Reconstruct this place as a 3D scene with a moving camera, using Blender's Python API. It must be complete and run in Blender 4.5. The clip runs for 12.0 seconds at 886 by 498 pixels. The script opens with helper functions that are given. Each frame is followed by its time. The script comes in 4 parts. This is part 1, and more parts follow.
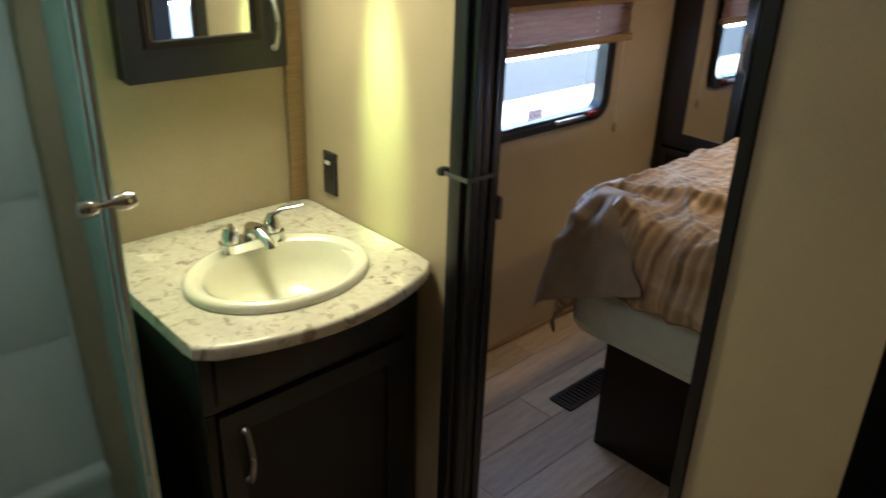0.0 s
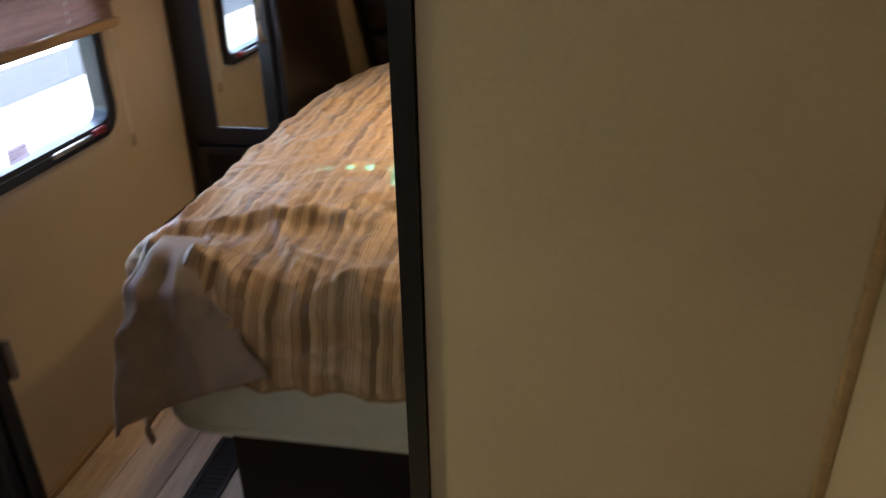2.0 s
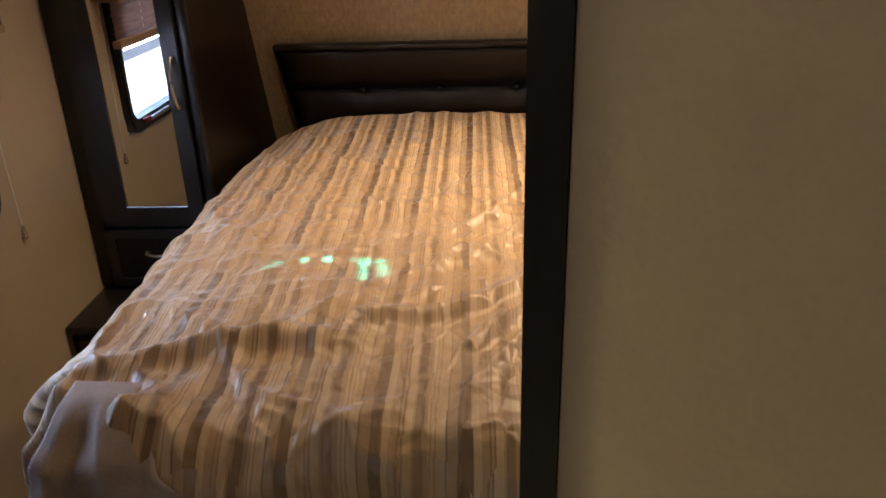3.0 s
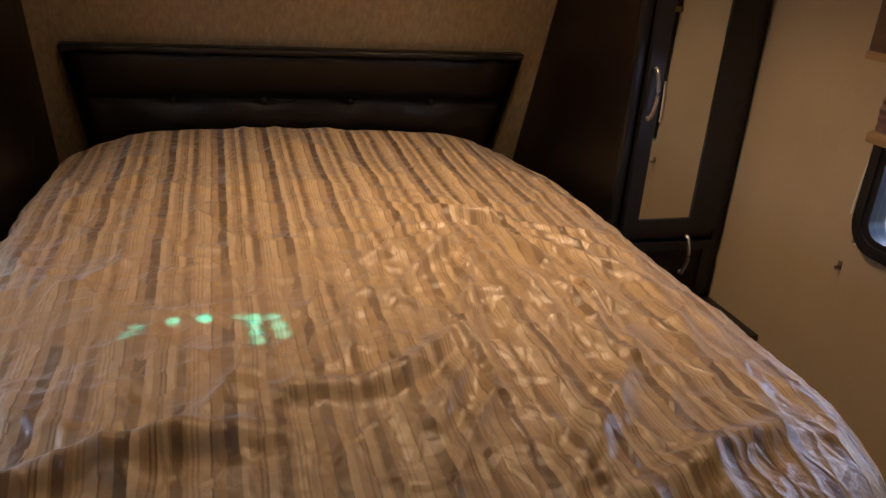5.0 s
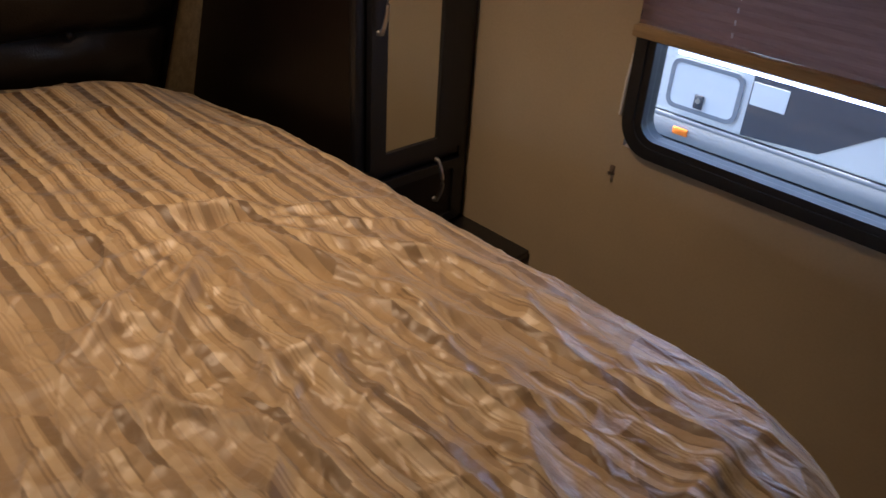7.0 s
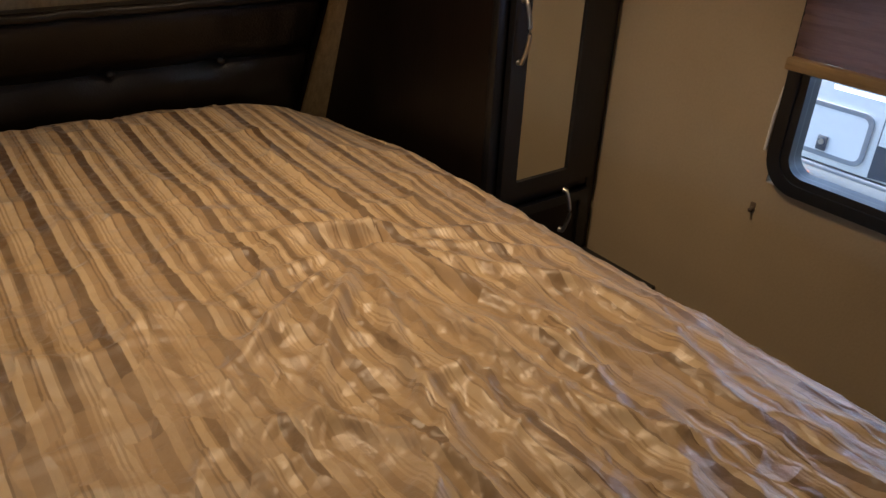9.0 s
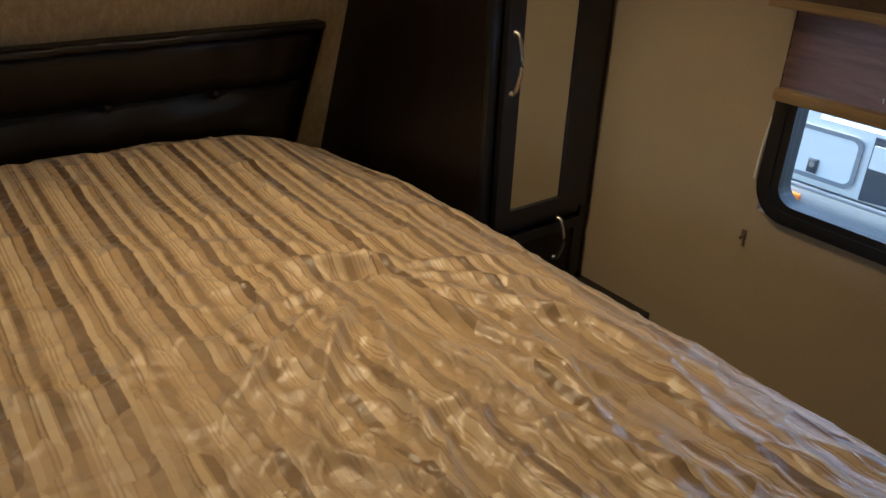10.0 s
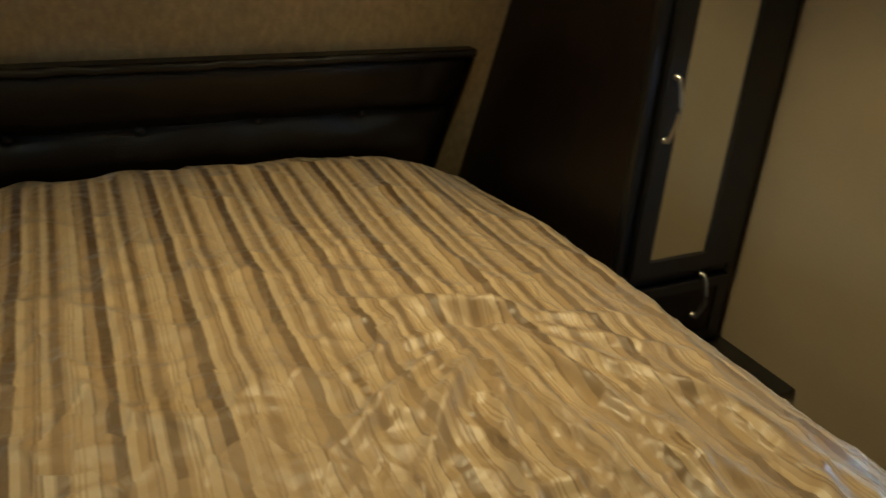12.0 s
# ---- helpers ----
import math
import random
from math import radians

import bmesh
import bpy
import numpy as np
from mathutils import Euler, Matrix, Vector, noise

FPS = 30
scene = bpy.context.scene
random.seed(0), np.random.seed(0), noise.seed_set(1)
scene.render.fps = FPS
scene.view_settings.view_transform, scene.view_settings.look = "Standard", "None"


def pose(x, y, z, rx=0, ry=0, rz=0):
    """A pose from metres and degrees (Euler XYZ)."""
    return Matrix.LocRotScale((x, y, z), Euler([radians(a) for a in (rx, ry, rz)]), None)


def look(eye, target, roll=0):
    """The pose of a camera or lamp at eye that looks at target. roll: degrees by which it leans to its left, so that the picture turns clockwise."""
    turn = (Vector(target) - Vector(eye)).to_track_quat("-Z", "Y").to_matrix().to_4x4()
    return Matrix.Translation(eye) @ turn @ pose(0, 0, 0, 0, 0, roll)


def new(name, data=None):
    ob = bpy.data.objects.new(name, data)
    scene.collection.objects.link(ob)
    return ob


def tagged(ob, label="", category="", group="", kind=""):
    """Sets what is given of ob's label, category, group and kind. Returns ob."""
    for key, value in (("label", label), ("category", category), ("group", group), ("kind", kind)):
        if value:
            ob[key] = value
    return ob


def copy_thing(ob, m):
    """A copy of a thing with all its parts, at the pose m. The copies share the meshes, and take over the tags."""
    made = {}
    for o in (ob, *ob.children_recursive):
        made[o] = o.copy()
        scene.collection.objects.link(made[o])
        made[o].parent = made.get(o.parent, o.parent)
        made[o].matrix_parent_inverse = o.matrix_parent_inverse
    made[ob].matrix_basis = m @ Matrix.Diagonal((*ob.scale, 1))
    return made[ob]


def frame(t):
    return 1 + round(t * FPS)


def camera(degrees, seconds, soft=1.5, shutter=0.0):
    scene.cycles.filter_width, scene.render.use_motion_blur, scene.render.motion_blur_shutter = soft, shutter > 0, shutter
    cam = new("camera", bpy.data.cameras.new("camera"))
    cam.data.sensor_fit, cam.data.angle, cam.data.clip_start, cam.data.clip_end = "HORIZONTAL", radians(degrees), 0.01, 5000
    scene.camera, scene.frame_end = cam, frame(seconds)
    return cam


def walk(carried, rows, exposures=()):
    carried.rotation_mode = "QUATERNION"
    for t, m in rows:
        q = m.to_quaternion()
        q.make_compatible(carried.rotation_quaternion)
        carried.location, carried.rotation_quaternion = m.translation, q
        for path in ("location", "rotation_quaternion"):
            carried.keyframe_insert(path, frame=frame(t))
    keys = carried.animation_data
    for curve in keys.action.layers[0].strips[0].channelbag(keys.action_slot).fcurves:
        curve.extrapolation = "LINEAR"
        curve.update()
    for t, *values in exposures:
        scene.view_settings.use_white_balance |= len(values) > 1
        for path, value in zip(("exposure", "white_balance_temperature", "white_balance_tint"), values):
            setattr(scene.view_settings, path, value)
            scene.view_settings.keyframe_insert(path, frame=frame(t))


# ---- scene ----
cam = camera(60.2, 12.0, soft=1.5, shutter=0.35)
PATH = [
    (0, (0.535, -1.053, 1.577), (-0.784, 0.199, 0.744), 2.0),
    (0.5, (0.502, -0.988, 1.55), (-0.642, 0.422, 0.711), 0.5),
    (1, (0.488, -0.874, 1.554), (-0.632, 0.565, 0.733), -0.8),
    (1.2, (0.486, -0.817, 1.53), (-0.595, 0.66, 0.726), -1.1),
    (1.5, (0.441, -0.739, 1.523), (-0.427, 0.847, 0.667), -1.6),
    (1.8, (0.314, -0.659, 1.501), (-0.245, 1.042, 0.609), -1.6),
    (2, (0.176, -0.591, 1.507), (-0.146, 1.169, 0.614), -1.2),
    (2.2, (0.1, -0.53, 1.513), (-0.071, 1.285, 0.691), -1.0),
    (2.5, (0.026, -0.437, 1.492), (-0.1, 1.383, 0.674), -0.5),
    (3, (-0.013, -0.288, 1.497), (-0.099, 1.538, 0.685), -1.7),
    (3.5, (-0.064, -0.176, 1.504), (-0.05, 1.651, 0.692), -1.4),
    (3.7, (-0.089, -0.142, 1.508), (0.006, 1.675, 0.678), -1.2),
    (5.3, (-0.287, 0.018, 1.453), (0.304, 1.765, 0.68), 4.3),
    (5.5, (-0.268, 0.06, 1.45), (0.337, 1.795, 0.659), 4.1),
    (6, (-0.201, 0.186, 1.425), (0.426, 1.836, 0.485), 4.1),
    (6.5, (-0.188, 0.327, 1.423), (0.845, 1.659, 0.347), 3.3),
    (7, (-0.237, 0.477, 1.467), (0.989, 1.685, 0.45), 3.8),
    (7.5, (-0.266, 0.551, 1.47), (0.829, 1.907, 0.489), 3.7),
    (9.5, (-0.305, 0.524, 1.45), (0.765, 1.928, 0.51), 2.4),
    (10, (-0.305, 0.525, 1.472), (0.788, 1.936, 0.569), 2.3),
    (10.5, (-0.297, 0.543, 1.47), (0.832, 1.941, 0.594), 2.9),
    (11, (-0.29, 0.543, 1.474), (0.842, 1.938, 0.595), 2.9),
    (11.5, (-0.286, 0.554, 1.472), (0.789, 1.994, 0.595), 2.7),
    (12, (-0.269, 0.594, 1.489), (0.547, 2.194, 0.609), 3.6),
]
walk(cam, [(t, look(eye, target, roll)) for t, eye, target, roll in PATH], exposures=[
    (0.0, 3.58, 5800, 6), (1.5, 3.42, 6100, 9), (2.0, 3.72, 6080, 12), (2.5, 3.74, 6080, 15), (3.5, 3.3, 6200, 17), (5.5, 2.6, 6400, 20), (7.0, 2.34, 5800, 16),
    (9.3, 2.38, 5900, 9), (10.5, 2.40, 5500, -4), (12.0, 2.44, 5800, -15)])

# ---- world, sun and lamps ----
SUN_EL, SUN_AZ = radians(48), radians(0)
world = bpy.data.worlds.new("sky")
scene.world = world
world.use_nodes = True
wn = world.node_tree
sky = wn.nodes.new("ShaderNodeTexSky")
sky.sky_type, sky.sun_disc = "NISHITA", False
sky.sun_elevation, sky.sun_rotation = SUN_EL, SUN_AZ
wn.nodes["Background"].inputs[1].default_value = 0.15
wn.links.new(sky.outputs[0], wn.nodes["Background"].inputs[0])


def lamp(name, kind, energy, colour, m, **more):
    data = bpy.data.lights.new(name, kind)
    data.energy, data.color = energy, colour
    if "size" in more:
        data.size = more["size"]
    if "size_y" in more:
        data.shape, data.size_y = "RECTANGLE", more["size_y"]
    if "angle" in more:
        data.angle = more["angle"]
    if "radius" in more:
        data.shadow_soft_size = more["radius"]
    if "cone" in more:
        data.spot_size, data.spot_blend = radians(more["cone"]), more["blend"]
    if "spread" in more:
        data.spread = radians(more["spread"])
    ob = new(name, data)
    ob.matrix_world = m
    return ob


sun_way = Vector((math.sin(SUN_AZ) * math.cos(SUN_EL), math.cos(SUN_AZ) * math.cos(SUN_EL), math.sin(SUN_EL)))
lamp("sun", "SUN", 5.0, (1.0, 0.95, 0.86), look(sun_way * 30, (0, 0, 0)), angle=radians(0.5))
# two ceiling lights over the bed, vanity light, added fill from the hall behind
for x, watts in ((-0.40, 2.15), (0.40, 6.9)):
    lamp("bed_lamp", "SPOT", watts, (1.0, 0.69, 0.39), look((x, 1.52, 1.94), (x, 1.50, 0)), radius=0.05, cone=112, blend=1.0)
lamp("vanity_lamp", "AREA", 0.48, (1.0, 0.93, 0.58), look((-0.92, -0.29, 1.78), (-0.76, -0.27, 0.8)), size=0.16, size_y=0.36, spread=118)
# added narrow spot, no fixture of its own, grazes a greenish streak onto the partition
lamp("wall_streak_spot", "SPOT", 15.0, (0.72, 1.0, 0.36), look((-0.80, -0.19, 1.85), (-0.785, 0.0, 1.16)), radius=0.03, cone=16, blend=1.0)
# unseen fill, placed to brighten the bed's foot and the partition through the doorway
lamp("hall_fill", "AREA", 0.32, (1.0, 0.90, 0.82), look((-0.42, -1.35, 1.93), (-0.25, 0.4, 0.6)), size=0.4, size_y=0.4)
# daylight under the half-drawn blinds
lamp("window_daylight", "AREA", 0.14, (0.60, 0.70, 1.0), look((-1.168, 0.98, 1.105), (-0.75, 0.98, 0.80)), size=0.60, size_y=0.018)
lamp("window_daylight", "AREA", 0.10, (0.52, 0.62, 1.0), look((1.156, 0.93, 1.062), (0.75, 0.93, 0.80)), size=0.60, size_y=0.018)
# added spots, hung unseen at the ceiling, cast small green blots on the bed
for x, y, watts, cone in ((-0.240, 1.112, 8, 1.9), (-0.238, 1.088, 8, 1.7), (-0.236, 1.062, 7, 1.7), (-0.234, 1.034, 5, 1.8), (-0.208, 1.108, 7, 1.9), (-0.200, 1.078, 6, 1.8), (-0.196, 1.050, 4, 1.9), (-0.262, 1.116, 4, 1.5), (-0.315, 1.114, 9, 1.7), (-0.362, 1.114, 7, 1.4), (-0.415, 1.105, 6, 1.7), (-0.422, 1.070, 4, 2.0)):
    lamp("green_blot_spot", "SPOT", watts * 1.8, (0.0, 0.95, 0.95), look((-0.33, 0.95, 1.9), (x, y, 0.86)), radius=0.004, cone=cone, blend=0.8)

# ---- materials ----


def material(name, base, rough=0.6, metal=0.0, vary=0.12, scale=8.0, bump=0.1, grain=(1, 1, 1), fine=90.0, coat=0.0, gloss=0.5):
    """A surface whose colour varies at two scales, with fine relief."""
    m = bpy.data.materials.new(name)
    m.use_nodes = True
    n, l = m.node_tree.nodes, m.node_tree.links
    b = n["Principled BSDF"]
    b.inputs["Metallic"].default_value = metal
    b.inputs["Coat Weight"].default_value = coat
    b.inputs["Specular IOR Level"].default_value = gloss
    tc = n.new("ShaderNodeTexCoord")
    mp = n.new("ShaderNodeMapping")
    mp.inputs["Scale"].default_value = grain
    l.new(tc.outputs["Object"], mp.inputs[0])
    big, small = n.new("ShaderNodeTexNoise"), n.new("ShaderNodeTexNoise")
    big.inputs["Scale"].default_value, small.inputs["Scale"].default_value = scale, fine
    big.inputs["Detail"].default_value = 4
    for q in (big, small):
        l.new(mp.outputs[0], q.inputs["Vector"])
    mix = n.new("ShaderNodeMath")
    mix.operation = "MULTIPLY_ADD"
    mix.inputs[1].default_value = 0.6
    l.new(big.outputs["Fac"], mix.inputs[0])
    k = n.new("ShaderNodeMath")
    k.operation = "MULTIPLY"
    k.inputs[1].default_value = 0.4
    l.new(small.outputs["Fac"], k.inputs[0])
    l.new(k.outputs[0], mix.inputs[2])
    ramp = n.new("ShaderNodeValToRGB")
    e = ramp.color_ramp.elements
    e[0].position, e[1].position = 0.3, 0.7
    e[0].color = (*[c * (1 - vary) for c in base], 1)
    e[1].color = (*[min(1, c * (1 + vary)) for c in base], 1)
    l.new(mix.outputs[0], ramp.inputs[0])
    l.new(ramp.outputs[0], b.inputs["Base Color"])
    rr = n.new("ShaderNodeMapRange")
    rr.inputs[3].default_value, rr.inputs[4].default_value = max(0.02, rough - 0.07), min(1, rough + 0.07)
    l.new(big.outputs["Fac"], rr.inputs[0])
    l.new(rr.outputs[0], b.inputs["Roughness"])
    if bump:
        bp = n.new("ShaderNodeBump")
        bp.inputs["Strength"].default_value, bp.inputs["Distance"].default_value = bump, 0.004
        l.new(small.outputs["Fac"], bp.inputs["Height"])
        l.new(bp.outputs[0], b.inputs["Normal"])
    return m


WALLPAPER = material("beige_wallboard", (0.46, 0.365, 0.24), 0.55, vary=0.07, scale=5, fine=160, bump=0.12)
GRASSCLOTH = material("grasscloth", (0.40, 0.30, 0.165), 0.6, vary=0.3, scale=14, fine=60, bump=0.35, grain=(6, 6, 0.8))
CEILING = material("ceiling_board", (0.72, 0.68, 0.6), 0.7, vary=0.05)
ESPRESSO = material("espresso_wood", (0.010, 0.0062, 0.0045), 0.36, gloss=0.28, vary=0.35, scale=5, fine=40, bump=0.08, grain=(4, 4, 0.35))
ESPRESSO_TRIM = material("espresso_trim", (0.0105, 0.0098, 0.0105), 0.36, gloss=0.5, vary=0.25, scale=5, fine=40, bump=0.06, grain=(4, 4, 0.35))
JAMB = material("black_brown_lacquer", (0.004, 0.0035, 0.0035), 0.5, gloss=0.08, vary=0.25, scale=5, fine=40, bump=0.06, grain=(4, 4, 0.35))
LEATHER = material("brown_leather", (0.008, 0.0052, 0.0042), 0.33, gloss=0.45, vary=0.25, scale=9, fine=220, bump=0.3)
CHROME = material("chrome", (0.75, 0.75, 0.76), 0.14, metal=1.0, vary=0.03, bump=0.0)
STEEL = material("brushed_steel", (0.55, 0.53, 0.5), 0.3, metal=1.0, vary=0.08, bump=0.05)
BLACK = material("black_plastic", (0.012, 0.012, 0.013), 0.4, vary=0.2, bump=0.05)
WHITE_PLASTIC = material("white_plastic", (0.75, 0.74, 0.7), 0.35, vary=0.05, bump=0.02)
SHOWER_WHITE = material("white_acrylic", (0.72, 0.74, 0.72), 0.28, vary=0.05, scale=3, bump=0.03)
BISCUIT = material("biscuit_acrylic", (0.74, 0.70, 0.55), 0.18, vary=0.03, scale=4, bump=0.0, coat=0.4)
MATTRESS = material("mattress_ticking", (0.62, 0.66, 0.58), 0.8, vary=0.06, scale=30, fine=200, bump=0.3)
BLIND = material("pleated_blind", (0.36, 0.22, 0.175), 0.75, vary=0.22, scale=20, fine=120, bump=0.2, grain=(1, 0.15, 3))
BLIND_RAIL = material("blind_rail", (0.32, 0.21, 0.10), 0.5, vary=0.2, scale=20, fine=80, grain=(1, 0.2, 3))


def translucent(m, share, colour):
    """Lets daylight glow through a cloth."""
    n, l = m.node_tree.nodes, m.node_tree.links
    out = [q for q in n if q.type == "OUTPUT_MATERIAL"][0]
    tr, mix = n.new("ShaderNodeBsdfTranslucent"), n.new("ShaderNodeMixShader")
    tr.inputs[0].default_value = (*colour, 1)
    mix.inputs[0].default_value = share
    l.new(n["Principled BSDF"].outputs[0], mix.inputs[1])
    l.new(tr.outputs[0], mix.inputs[2])
    l.new(mix.outputs[0], out.inputs[0])


translucent(BLIND, 0.3, (0.34, 0.22, 0.19))
VALANCE = material("valance_cloth", (0.10, 0.06, 0.035), 0.8, vary=0.3, scale=20, fine=150, bump=0.3)
# the grey that bluish window light gives the cloth is put into this colour
DAYLIT_GREY = material("daylit_grey_cloth", (0.34, 0.285, 0.235), 0.7, vary=0.16, scale=18, fine=200, bump=0.25)
# dark and bluish to paint in the shade on the lot
ASPHALT = material("asphalt", (0.026, 0.031, 0.040), 0.9, gloss=0.05, vary=0.25, scale=0.6, fine=40, bump=0.3)
CONCRETE = material("concrete", (0.20, 0.197, 0.19), 0.85, vary=0.12, scale=0.7, fine=30, bump=0.2)
GRASS = material("grass", (0.07, 0.12, 0.025), 0.9, vary=0.4, scale=0.5, fine=12, bump=0.6)
FIBREGLASS = material("white_fibreglass", (0.66, 0.67, 0.68), 0.25, vary=0.04, scale=2, bump=0.02)
GREY_GEL = material("grey_gelcoat", (0.20, 0.215, 0.24), 0.3, vary=0.08, scale=2, bump=0.02)
DARK_GEL = material("dark_gelcoat", (0.055, 0.062, 0.078), 0.3, vary=0.1, scale=2, bump=0.02)
AMBER = material("amber_lens", (0.85, 0.20, 0.02), 0.25, vary=0.1, scale=20, bump=0.05)
RED = material("red_plastic", (0.20, 0.015, 0.015), 0.5, vary=0.1)
STICKER = material("sticker", (0.75, 0.70, 0.72), 0.5, vary=0.05)
GREEN_ACRYLIC = material("tinted_acrylic", (0.24, 0.50, 0.43), 0.25, vary=0.08, scale=3, bump=0.03)
translucent(STICKER, 0.6, (0.75, 0.66, 0.7))


def plain(name, **inputs):
    m = bpy.data.materials.new(name)
    m.use_nodes = True
    for key, value in inputs.items():
        m.node_tree.nodes["Principled BSDF"].inputs[key.replace("_", " ")].default_value = value
    return m


MIRROR = plain("mirror", Metallic=1.0, Roughness=0.015, Base_Color=(0.82, 0.83, 0.80, 1))
GLASS = plain("clear_glass", Transmission_Weight=1.0, Roughness=0.0, IOR=1.45, Base_Color=(0.97, 0.99, 0.98, 1))
SHOWER_GLASS = plain("shower_glass", Transmission_Weight=1.0, Roughness=0.12, IOR=1.2, Base_Color=(0.86, 0.95, 0.92, 1))
STRAP = plain("smoky_plastic", Roughness=0.25, Base_Color=(0.09, 0.09, 0.085, 1))
CATCH = material("tan_plastic", (0.15, 0.11, 0.075), 0.5, vary=0.1)
CLEAR_PLASTIC = plain("clear_plastic", Transmission_Weight=0.95, Roughness=0.1, Base_Color=(0.8, 0.8, 0.78, 1))
DIFFUSER = plain("lit_diffuser", Emission_Color=(1.0, 0.8, 0.5, 1), Emission_Strength=2.5, Base_Color=(0.8, 0.78, 0.7, 1))


def fabric():
    """Woven stripes along the cloth, laid out by the cloth's own flat coordinates in metres."""
    m = bpy.data.materials.new("striped_comforter")
    m.use_nodes = True
    n, l = m.node_tree.nodes, m.node_tree.links
    b = n["Principled BSDF"]
    uv = n.new("ShaderNodeUVMap")
    sep = n.new("ShaderNodeSeparateXYZ")
    l.new(uv.outputs[0], sep.inputs[0])
    wob = n.new("ShaderNodeTexNoise")
    wob.inputs["Scale"].default_value = 6
    l.new(uv.outputs[0], wob.inputs["Vector"])
    add = n.new("ShaderNodeMath")
    add.operation = "MULTIPLY_ADD"
    add.inputs[1].default_value = 0.0015
    l.new(wob.outputs["Fac"], add.inputs[0])
    l.new(sep.outputs[0], add.inputs[2])
    per = n.new("ShaderNodeMath")
    per.operation = "MULTIPLY"
    per.inputs[1].default_value = 1 / 0.124
    l.new(add.outputs[0], per.inputs[0])
    fr = n.new("ShaderNodeMath")
    fr.operation = "FRACT"
    l.new(per.outputs[0], fr.inputs[0])
    ramp = n.new("ShaderNodeValToRGB")
    ramp.color_ramp.interpolation = "CONSTANT"
    dark, tan, cream, line = (0.098, 0.055, 0.024), (0.43, 0.295, 0.155), (0.64, 0.49, 0.29), (0.20, 0.122, 0.056)
    second = (0.17, 0.103, 0.045)
    stops = [(0.0, dark), (0.14, cream), (0.23, tan), (0.31, line), (0.335, tan), (0.36, line), (0.385, cream), (0.47, tan), (0.50, second), (0.60, tan), (0.66, cream), (0.685, tan), (0.71, cream), (0.735, tan), (0.76, cream), (0.86, line), (0.885, tan)]
    e = ramp.color_ramp.elements
    e[0].position, e[0].color = stops[0][0], (*stops[0][1], 1)
    e[1].position, e[1].color = stops[1][0], (*stops[1][1], 1)
    for at, c in stops[2:]:
        q = e.new(at)
        q.color = (*c, 1)
    l.new(fr.outputs[0], ramp.inputs[0])
    # satin sheen put into the colour: some facets between creases fade to plain tan
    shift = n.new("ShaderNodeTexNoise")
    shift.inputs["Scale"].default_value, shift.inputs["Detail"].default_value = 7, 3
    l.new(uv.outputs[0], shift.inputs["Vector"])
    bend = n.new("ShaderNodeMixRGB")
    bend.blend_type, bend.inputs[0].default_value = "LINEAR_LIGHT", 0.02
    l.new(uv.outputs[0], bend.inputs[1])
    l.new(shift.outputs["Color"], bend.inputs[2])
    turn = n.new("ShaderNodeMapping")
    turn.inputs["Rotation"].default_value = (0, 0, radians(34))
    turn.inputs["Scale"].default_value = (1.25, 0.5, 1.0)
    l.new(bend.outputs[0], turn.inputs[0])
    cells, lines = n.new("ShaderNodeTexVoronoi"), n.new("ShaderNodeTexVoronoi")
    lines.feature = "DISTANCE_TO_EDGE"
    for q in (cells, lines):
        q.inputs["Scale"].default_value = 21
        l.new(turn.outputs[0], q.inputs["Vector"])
    # most creased and strongest painted sheen below the bed's middle, smooth towards the head
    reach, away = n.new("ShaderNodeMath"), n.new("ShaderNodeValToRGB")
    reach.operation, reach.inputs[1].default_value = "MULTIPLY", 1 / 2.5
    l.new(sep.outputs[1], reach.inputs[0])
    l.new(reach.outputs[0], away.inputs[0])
    sheen_fade = ((0.0, 0.72), (0.30, 0.52), (0.46, 0.80), (0.62, 0.48), (0.80, 0.12), (1.0, 0.03))
    for k, (at, level) in enumerate(sheen_fade):
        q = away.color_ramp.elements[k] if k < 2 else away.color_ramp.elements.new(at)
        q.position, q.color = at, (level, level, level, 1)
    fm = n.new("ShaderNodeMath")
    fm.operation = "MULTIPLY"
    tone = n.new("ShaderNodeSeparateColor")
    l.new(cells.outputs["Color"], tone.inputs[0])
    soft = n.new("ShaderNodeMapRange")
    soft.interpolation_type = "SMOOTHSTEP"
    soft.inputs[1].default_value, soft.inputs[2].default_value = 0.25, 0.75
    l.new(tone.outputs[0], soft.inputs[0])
    # the creases offset the stripes from facet to facet
    jog, jump = n.new("ShaderNodeMath"), n.new("ShaderNodeMath")
    jog.operation, jump.operation = "MULTIPLY", "MULTIPLY_ADD"
    l.new(tone.outputs[1], jog.inputs[0])
    l.new(away.outputs[0], jog.inputs[1])
    jump.inputs[1].default_value = 0.009
    l.new(jog.outputs[0], jump.inputs[0])
    l.new(add.outputs[0], jump.inputs[2])
    l.new(jump.outputs[0], per.inputs[0])
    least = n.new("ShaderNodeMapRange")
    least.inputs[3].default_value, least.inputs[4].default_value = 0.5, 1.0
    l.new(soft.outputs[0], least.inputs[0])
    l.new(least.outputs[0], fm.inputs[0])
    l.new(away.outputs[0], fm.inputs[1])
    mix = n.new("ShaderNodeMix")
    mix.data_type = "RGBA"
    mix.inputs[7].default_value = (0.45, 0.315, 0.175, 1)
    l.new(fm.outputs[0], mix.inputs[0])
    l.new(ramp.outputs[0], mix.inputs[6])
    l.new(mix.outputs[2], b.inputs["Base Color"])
    b.inputs["Roughness"].default_value = 0.38
    b.inputs["Sheen Weight"].default_value = 0.55
    b.inputs["Sheen Roughness"].default_value = 0.4
    weave = n.new("ShaderNodeTexNoise")
